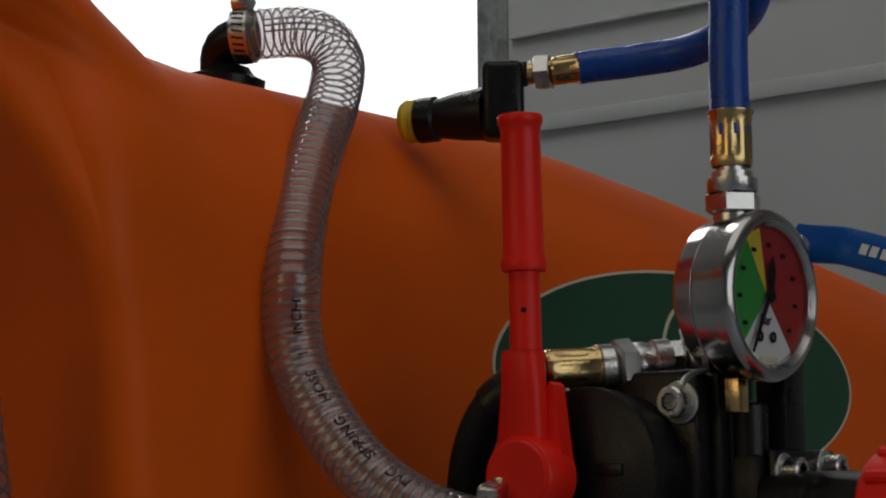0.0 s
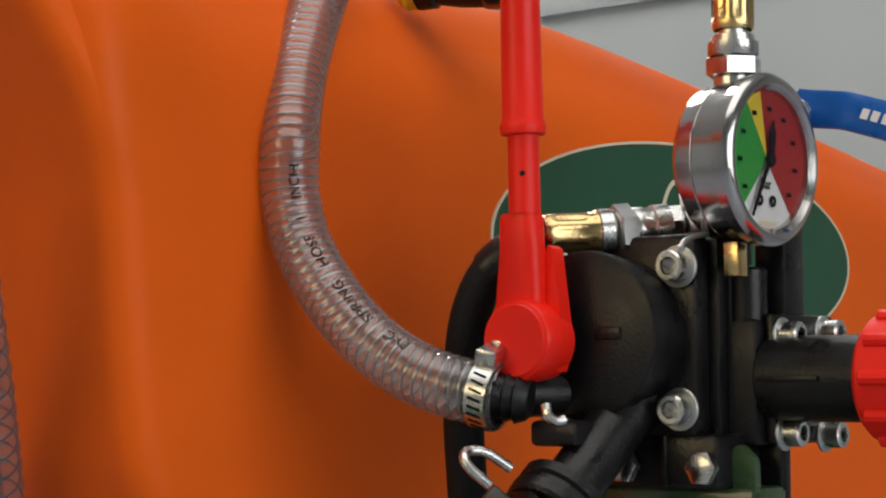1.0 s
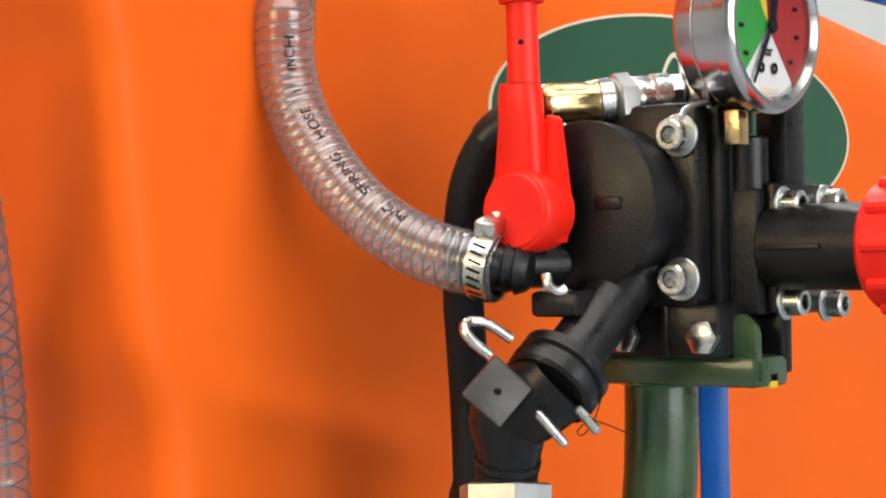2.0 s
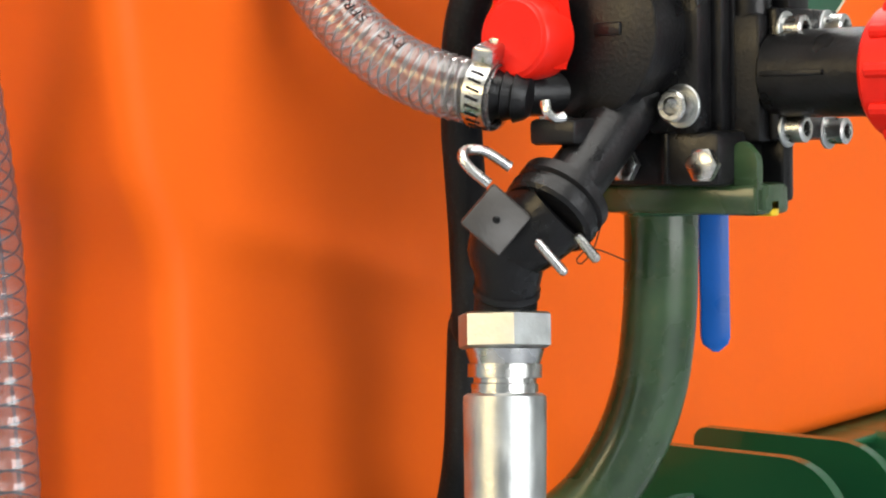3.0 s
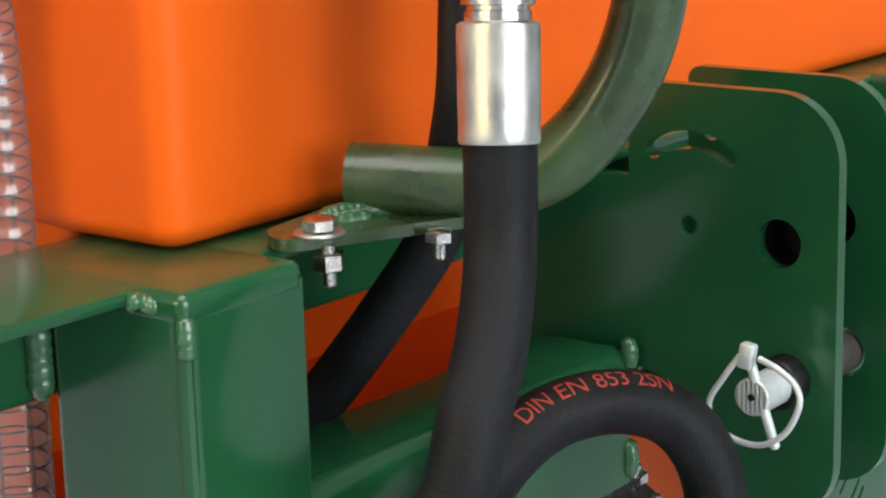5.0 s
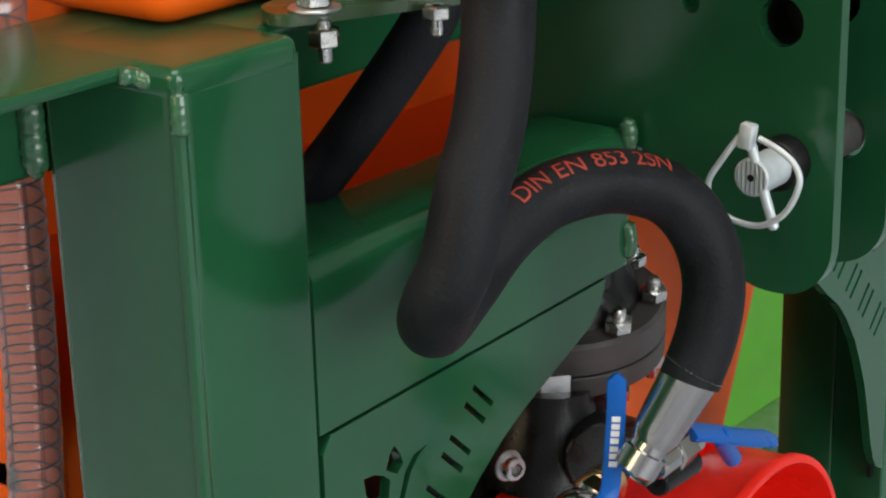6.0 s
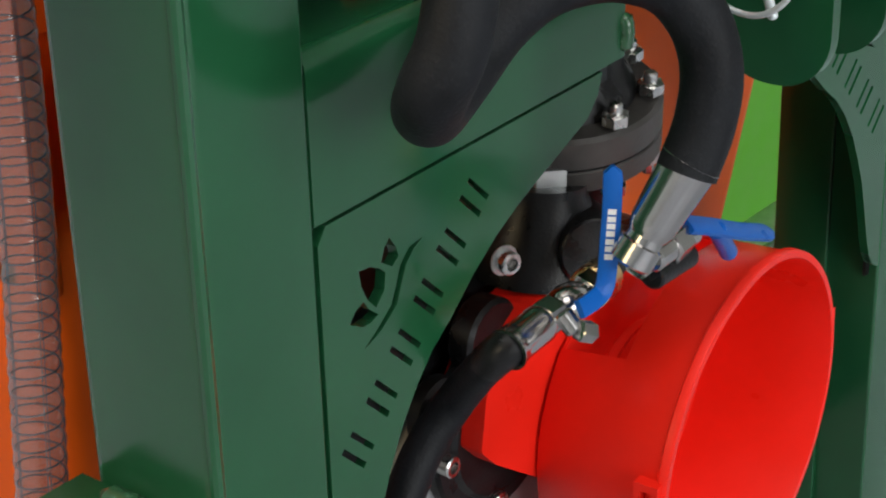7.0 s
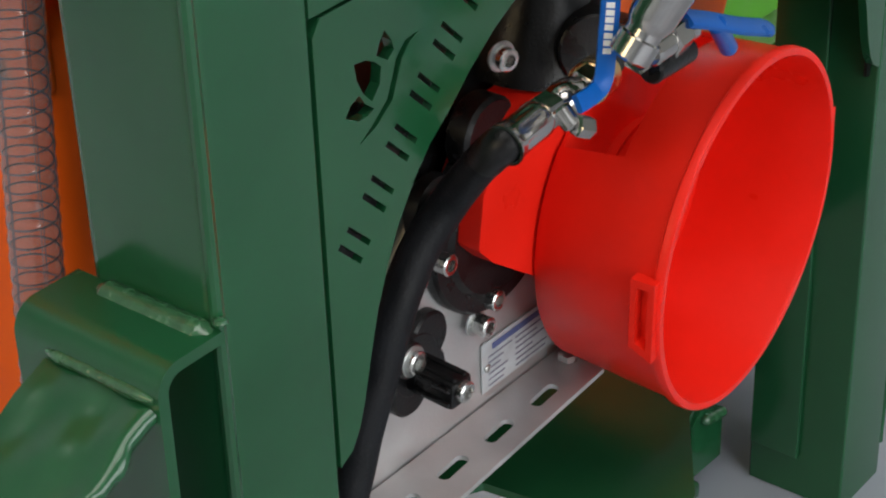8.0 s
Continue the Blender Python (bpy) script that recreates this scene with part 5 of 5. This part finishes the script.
def pump():
    ob = thing("diaphragm_pump", "black diaphragm pump with a cast aluminium end plate", "pump", (0.25, 0.16, 0.06))
    Y = 0.12
    plate = rounded([(0.026, 0.050, 0.004), (0.36, 0.050, 0.0), (0.36, 0.25, 0.03), (0.10, 0.262, 0.02), (0.066, 0.20, 0.04), (0.040, 0.112, 0.03)], 6)
    part("end_plate", sheet(plate, [], 0.012, lambda u, v, w: (u, Y + w, v), 0.0015), ALU, ob, "cast aluminium end plate")
    case = box((0.04, 0.134, 0.055), (0.34, 0.28, 0.34), 0.03, 4)
    # extra hidden block, added to shade the plate below and reflect black in it
    box((0.30, 0.136, 0.055), (0.48, 0.295, 0.27), 0.03, 4, case)
    part("crankcase", case, BLACK, ob)
    part("hub", lathe((0.181, Y - 0.001, 0.223), (0, -1, 0), [(0, 0), (0, 0.0745), (0.008, 0.0745), (0.011, 0.072), (0.012, 0.060), (0.016, 0.056), (0.016, 0)], 64), BLACK, ob)
    part("hub_lobe", rod((0.165, Y, 0.300), (0.165, 0.098, 0.300), 0.030, 36, 0.003), BLACK, ob)
    part("hub_lobe", rod((0.112, Y, 0.262), (0.112, 0.104, 0.262), 0.026, 36, 0.003), BLACK, ob)
    for p in ((0.0825, 0.2205), (0.1155, 0.2180), (0.1710, 0.1605), (0.1590, 0.1432)):
        cap_screw("cap_screw", (p[0], 0.113, p[1]), (0, -1, 0), 0.0082, 0.014, ob)
    # drain knob on its clover-shaped boss
    k = vec(0.083, Y, 0.146)
    for p, r, h in ((vec(0.002, 0, 0), 0.026, 0.0104), (vec(-0.016, 0, 0.012), 0.0195, 0.0110), (vec(0.020, 0, 0.014), 0.0205, 0.0097), (vec(0.022, 0, -0.014), 0.016, 0.0090), (vec(-0.004, 0, -0.020), 0.020, 0.0100)):
        part("boss", lathe(k + p, (0, -1, 0), [(0, 0), (0, r), (h - 0.002, r), (h, r - 0.002), (h, 0)], 32), BLACK, ob)
    turn = Matrix.Translation(k) @ Matrix.Rotation(radians(3), 4, "X")
    part("tap_arm", box((-0.0095, -0.052, -0.0150), (0.0135, -0.008, 0.0070), 0.003, m=turn), BLACK, ob)
    for u, v in ((-0.0095, -0.0105), (-0.0095, 0.0020), (-0.003, 0.007), (0.0085, 0.007)):
        part("flute", box((u - 0.0022, -0.050, v - 0.0022), (u + 0.0022, -0.012, v + 0.0022), 0.0009, 1, m=turn), BLACK, ob)
    part("tap_boss", rod(k + vec(-0.0130, -0.010, 0.0150), k + vec(-0.0130, -0.0200, 0.0150), 0.0140, 28, 0.002), BLACK, ob)
    cap_screw("cap_screw", k + vec(-0.0130, -0.020, 0.0155), (0, -1, 0), 0.0090, 0.006, ob)
    cap_screw("cap_screw", k + vec(0.002, -0.0525, -0.0050), (0, -1, 0), 0.0082, 0.005, ob, False)
    # heads and domes under the beam
    part("head_dome", lathe((0.246, 0.12, 0.318), (0.10, 0.0, 1), [(0, 0), (0, 0.052), (0.02, 0.050), (0.045, 0.040), (0.062, 0.034), (0.070, 0.034), (0.071, 0)], 40), BLACK, ob)
    part("head_nut", hexagon((0.252, 0.118, 0.385), (0.253, 0.118, 0.402), 0.022, 8), DULL, ob)
    part("elbow", rod((0.235, 0.06, 0.350), (0.30, 0.13, 0.335), 0.026, 28), BLACK, ob)
    d = vec(-0.12, -0.10, 1).normalized()
    q = vec(0.312, 0.150, 0.392)
    part("diaphragm_flange", lathe(q, d, [(0, 0), (0, 0.078), (0.002, 0.080), (0.017, 0.080), (0.018, 0.079), (0.0185, 0)], 64), GREY_CAST, ob, "dull grey lower diaphragm flange")
    part("gasket", lathe(q + d * 0.0183, d, [(0, 0), (0, 0.0785), (0.0016, 0.0785), (0.0016, 0)], 64), INK, ob)
    part("diaphragm_flange", lathe(q + d * 0.0198, d, [(0, 0), (0, 0.079), (0.001, 0.080), (0.022, 0.080), (0.025, 0.077), (0.025, 0)], 64), GREY_CAST, ob, "dull grey upper diaphragm flange")
    part("chamber", lathe(q + d * 0.044, d, [(0, 0), (0, 0.060), (0.010, 0.058), (0.022, 0.050), (0.040, 0.047), (0.046, 0.040), (0.046, 0)], 48), BLACK, ob)
    part("chamber_foot", lathe(q, -d, [(0, 0), (0, 0.062), (0.010, 0.058), (0.030, 0.050), (0.055, 0.048), (0.055, 0)], 48), BLACK, ob)
    a, b, d = basis(d)
    for t in range(8):
        w = a * math.cos(t * math.pi / 4 + 0.3) + b * math.sin(t * math.pi / 4 + 0.3)
        p = q + w * 0.0700
        part("nut", hexagon(p + d * 0.046, p + d * 0.056, 0.0105, 15 * t), ZINC, ob)
        part("stud", rod(p - d * 0.022, p + d * 0.064, 0.0052, 14), ZINC, ob)
        part("nut", hexagon(p - d * 0.012, p - d * 0.002, 0.0105, 15 * t), ZINC, ob)
    cap_screw("cap_screw", (0.1719, 0.0950, 0.3604), (-0.3, -1, 0), 0.0085, 0.010, ob)
    # name plate with unreadable print
    put = lambda u, v, w: (u, Y - 0.0012 - w, v)
    plate = part("name_plate", sheet([(0.172, 0.0685), (0.275, 0.0685), (0.275, 0.1130), (0.172, 0.1130)], [], 0.0008, put), PALE_ZINC, ob, "small printed metal name plate")
    part("print_bar", sheet([(0.185, 0.1035), (0.262, 0.1035), (0.262, 0.1090), (0.185, 0.1090)], [], 0.0003, lambda u, v, w: (u, Y - 0.0022 - w, v)), BLUE_INK, plate)
    rnd = random.Random(3)
    for i in range(6):
        for u0, u1 in ((0.180, 0.180 + rnd.uniform(0.015, 0.03)), (0.215, 0.215 + rnd.uniform(0.02, 0.055))):
            v = 0.0720 + 0.0052 * i
            part("print_bar", sheet([(u0, v), (u1, v), (u1, v + 0.0013), (u0, v + 0.0013)], [], 0.0003, lambda p, q, w: (p, Y - 0.0022 - w, q)), FAINT_INK, plate)
    for p in ((0.178, 0.090), (0.262, 0.096)):
        part("rivet", rod((p[0], Y - 0.002, p[1]), (p[0], Y - 0.004, p[1]), 0.0035, 14, 0.0008), ZINC, plate)


pump()


def pump_rail():
    ob = thing("pump_rail", "bright steel angle rail with oblong slots under the pump", "rail", (0.2, 0.09, 0.05))
    slots = []
    for x in (0.039, 0.096, 0.153, 0.212):
        slots.append(rounded([(x - 0.0165, 0.0815, 0.0050), (x + 0.0165, 0.0835, 0.0050), (x + 0.0165, 0.0945, 0.0050), (x - 0.0165, 0.0925, 0.0050)], 4))
    part("flange", sheet([(-0.04, 0.056), (0.270, 0.0715), (0.270, 0.100), (0.60, 0.100), (0.60, 0.118), (-0.04, 0.118)], slots, 0.004, lambda u, v, w: (u, v, 0.058 - w)), ALU, ob)
    part("web", box((-0.04, 0.1140, 0.042), (0.60, 0.118, 0.0535), 0.001), ALU, ob)
    part("rail_bolt", hexagon((0.264, 0.102, 0.058), (0.264, 0.102, 0.066), 0.009), ZINC, ob)


pump_rail()


def pump_valve(label, p, q, name="ball_valve"):
    """A small chromed ball valve between p and q."""
    p, q = Vector(p), Vector(q)
    d = (q - p).normalized()
    n = (q - p).length
    ob = thing(name, label, "valve", tuple(p))
    part("body", lathe(p, d, [(0, 0), (0, 0.0105), (0.30 * n, 0.0105), (0.34 * n, 0.0128), (0.50 * n, 0.0140), (0.66 * n, 0.0128), (0.70 * n, 0.0105), (n, 0.0105), (n, 0)], 32), STEEL, ob)
    part("hex_end", hexagon(p, p + d * 0.26 * n, 0.0138, 15), STEEL, ob)
    part("hex_end", hexagon(q - d * 0.26 * n, q, 0.0138, 15), STEEL, ob)
    return ob


v1 = pump_valve("chromed ball valve with brass end on the pump", (0.1743, 0.0200, 0.3604), (0.1098, 0.0200, 0.3594))
part("brass_ring", rod((0.1992, 0.0300, 0.3544), (0.1706, 0.0220, 0.3593), 0.0150, 28), BRASS, v1)
ferrule(v1, (0.1130, 0.0200, 0.3590), (0.0749, 0.0200, 0.3545), 0.0138, STEEL)
part("spindle", rod((0.1068, 0.0000, 0.3744), (0.1083, -0.0100, 0.3626), 0.007, 16), STEEL, v1)
part("spindle_nut", hexagon((0.1072, -0.0120, 0.3648), (0.1192, -0.0160, 0.3594), 0.0075), STEEL, v1)
h3, l3 = ball_valve_handle("valve_handle", "blue steel handle of the chromed pump valve", [Vector((0.1096, -0.0120, 0.3786)), Vector((0.1273, -0.0120, 0.3792)), Vector((0.1387, -0.0120, 0.3851)), Vector((0.1431, -0.0120, 0.4150)), Vector((0.1457, -0.0120, 0.4373)), Vector((0.1463, -0.0120, 0.4655))], 0.0125, 0.003, vec(-0.75, -0.62, 0.3))
bars(h3, l3, len(l3) * 42 // 100, len(l3) * 72 // 100, 0.0024, vec(-0.75, -0.62, 0.3), 0.0055, 7, WHITE)
v2 = pump_valve("chromed ball valve below the hydraulic hose", (0.2010, -0.0200, 0.3859), (0.1655, -0.0200, 0.3944))
part("spindle", rod((0.1567, -0.0350, 0.4021), (0.2052, -0.0350, 0.4040), 0.0095, 20), STEEL, v2)
part("spindle_nut", hexagon((0.1766, -0.0350, 0.4025), (0.1935, -0.0350, 0.4042), 0.0125), STEEL, v2)
part("knob", rod((0.1652, -0.0300, 0.3856), (0.2095, -0.0300, 0.3849), 0.010, 20), BLACK, v2)
h4, l4 = ball_valve_handle("valve_handle", "blue steel valve handle lying over the red guard", [Vector((0.1916, -0.0400, 0.4153)), Vector((0.2241, -0.0420, 0.4017)), Vector((0.2544, -0.0440, 0.3879)), Vector((0.2947, -0.0460, 0.3720))], 0.0145, 0.003, vec(-0.3, -0.45, 0.85))
part("neck", rod((0.2264, -0.0420, 0.3992), (0.2651, -0.0300, 0.3641), 0.0065, 16), BLUE, h4)


def pump_hose():
    ob = thing("pump_hose", "black rubber hose curving down from the pump valve", "hose", (0.0792, 0.0200, 0.3580))
    line = spline([(0.0860, 0.0205, 0.3562), (0.0765, 0.0235, 0.3535), (0.0770, 0.0370, 0.3390), (0.0860, 0.0560, 0.3180), (0.0925, 0.0780, 0.2900), (0.0735, 0.0885, 0.2625), (0.0500, 0.0885, 0.2370), (0.0330, 0.0885, 0.2092), (0.0188, 0.0885, 0.1799), (0.0014, 0.0885, 0.1476), (-0.0096, 0.0885, 0.1207), (-0.0220, 0.0885, 0.0950), (-0.0400, 0.0950, 0.0400)], 0.006)
    part("tube", tube(line, lambda s: 0.0128 + 0.0014 * smooth01(0.05, 0.4, s), 32), RUBBER, ob)
    part("cuff", tube(line[1:6], 0.0133, 32), BLACK, ob, "smooth black end of the hose")



pump_hose()


# ---------------- lower frame behind the pump ----------------
def lower_frame():
    ob = thing("lower_frame", "dark green welded lower cross frame behind the pump", "frame", (0.5, 0.4, -0.35))
    # stands in for a shaded upright plate; laid flat so it reflects dark
    deck = rounded([(0.120, 0.560, 0), (0.120, 0.200, 0), (0.2064, 0.1464, 0.004), (0.2132, 0.1025, 0.004), (0.2200, -0.030, 0.004), (0.2950, -0.002, 0.006), (0.3834, 0.0587, 0.006), (0.620, 0.140, 0.006), (0.620, 0.560, 0)], 4)
    part("flat_dark_plate", sheet(deck, [], 0.008, lambda u, v, w: (u, v, -0.050 - w), 0.001), GREEN, ob, "green plate laid flat under the pump to look shaded")
    part("cross_beam", box((0.560, 0.200, -0.330), (0.628, 0.300, -0.059), 0.008, 3), GREEN, ob)
    part("gusset", sheet([(0.629, -0.330), (0.690, -0.332), (0.690, -0.270), (0.645, -0.250), (0.629, -0.262)], [], 0.010, lambda u, v, w: (u, 0.200 + w, v)), GREEN, ob)
    weld([vec(0.645, 0.197, -0.262), vec(0.668, 0.197, -0.268), vec(0.690, 0.197, -0.272)], 0.006, 21, ob)
    part("side_plate", box((0.629, 0.305, -0.349), (1.20, 0.315, 0.02), 0.002), GREEN, ob)
    part("stand_foot", box((0.555, 0.19, -0.35), (0.635, 0.31, -0.3305), 0.004), GREEN, ob)


lower_frame()
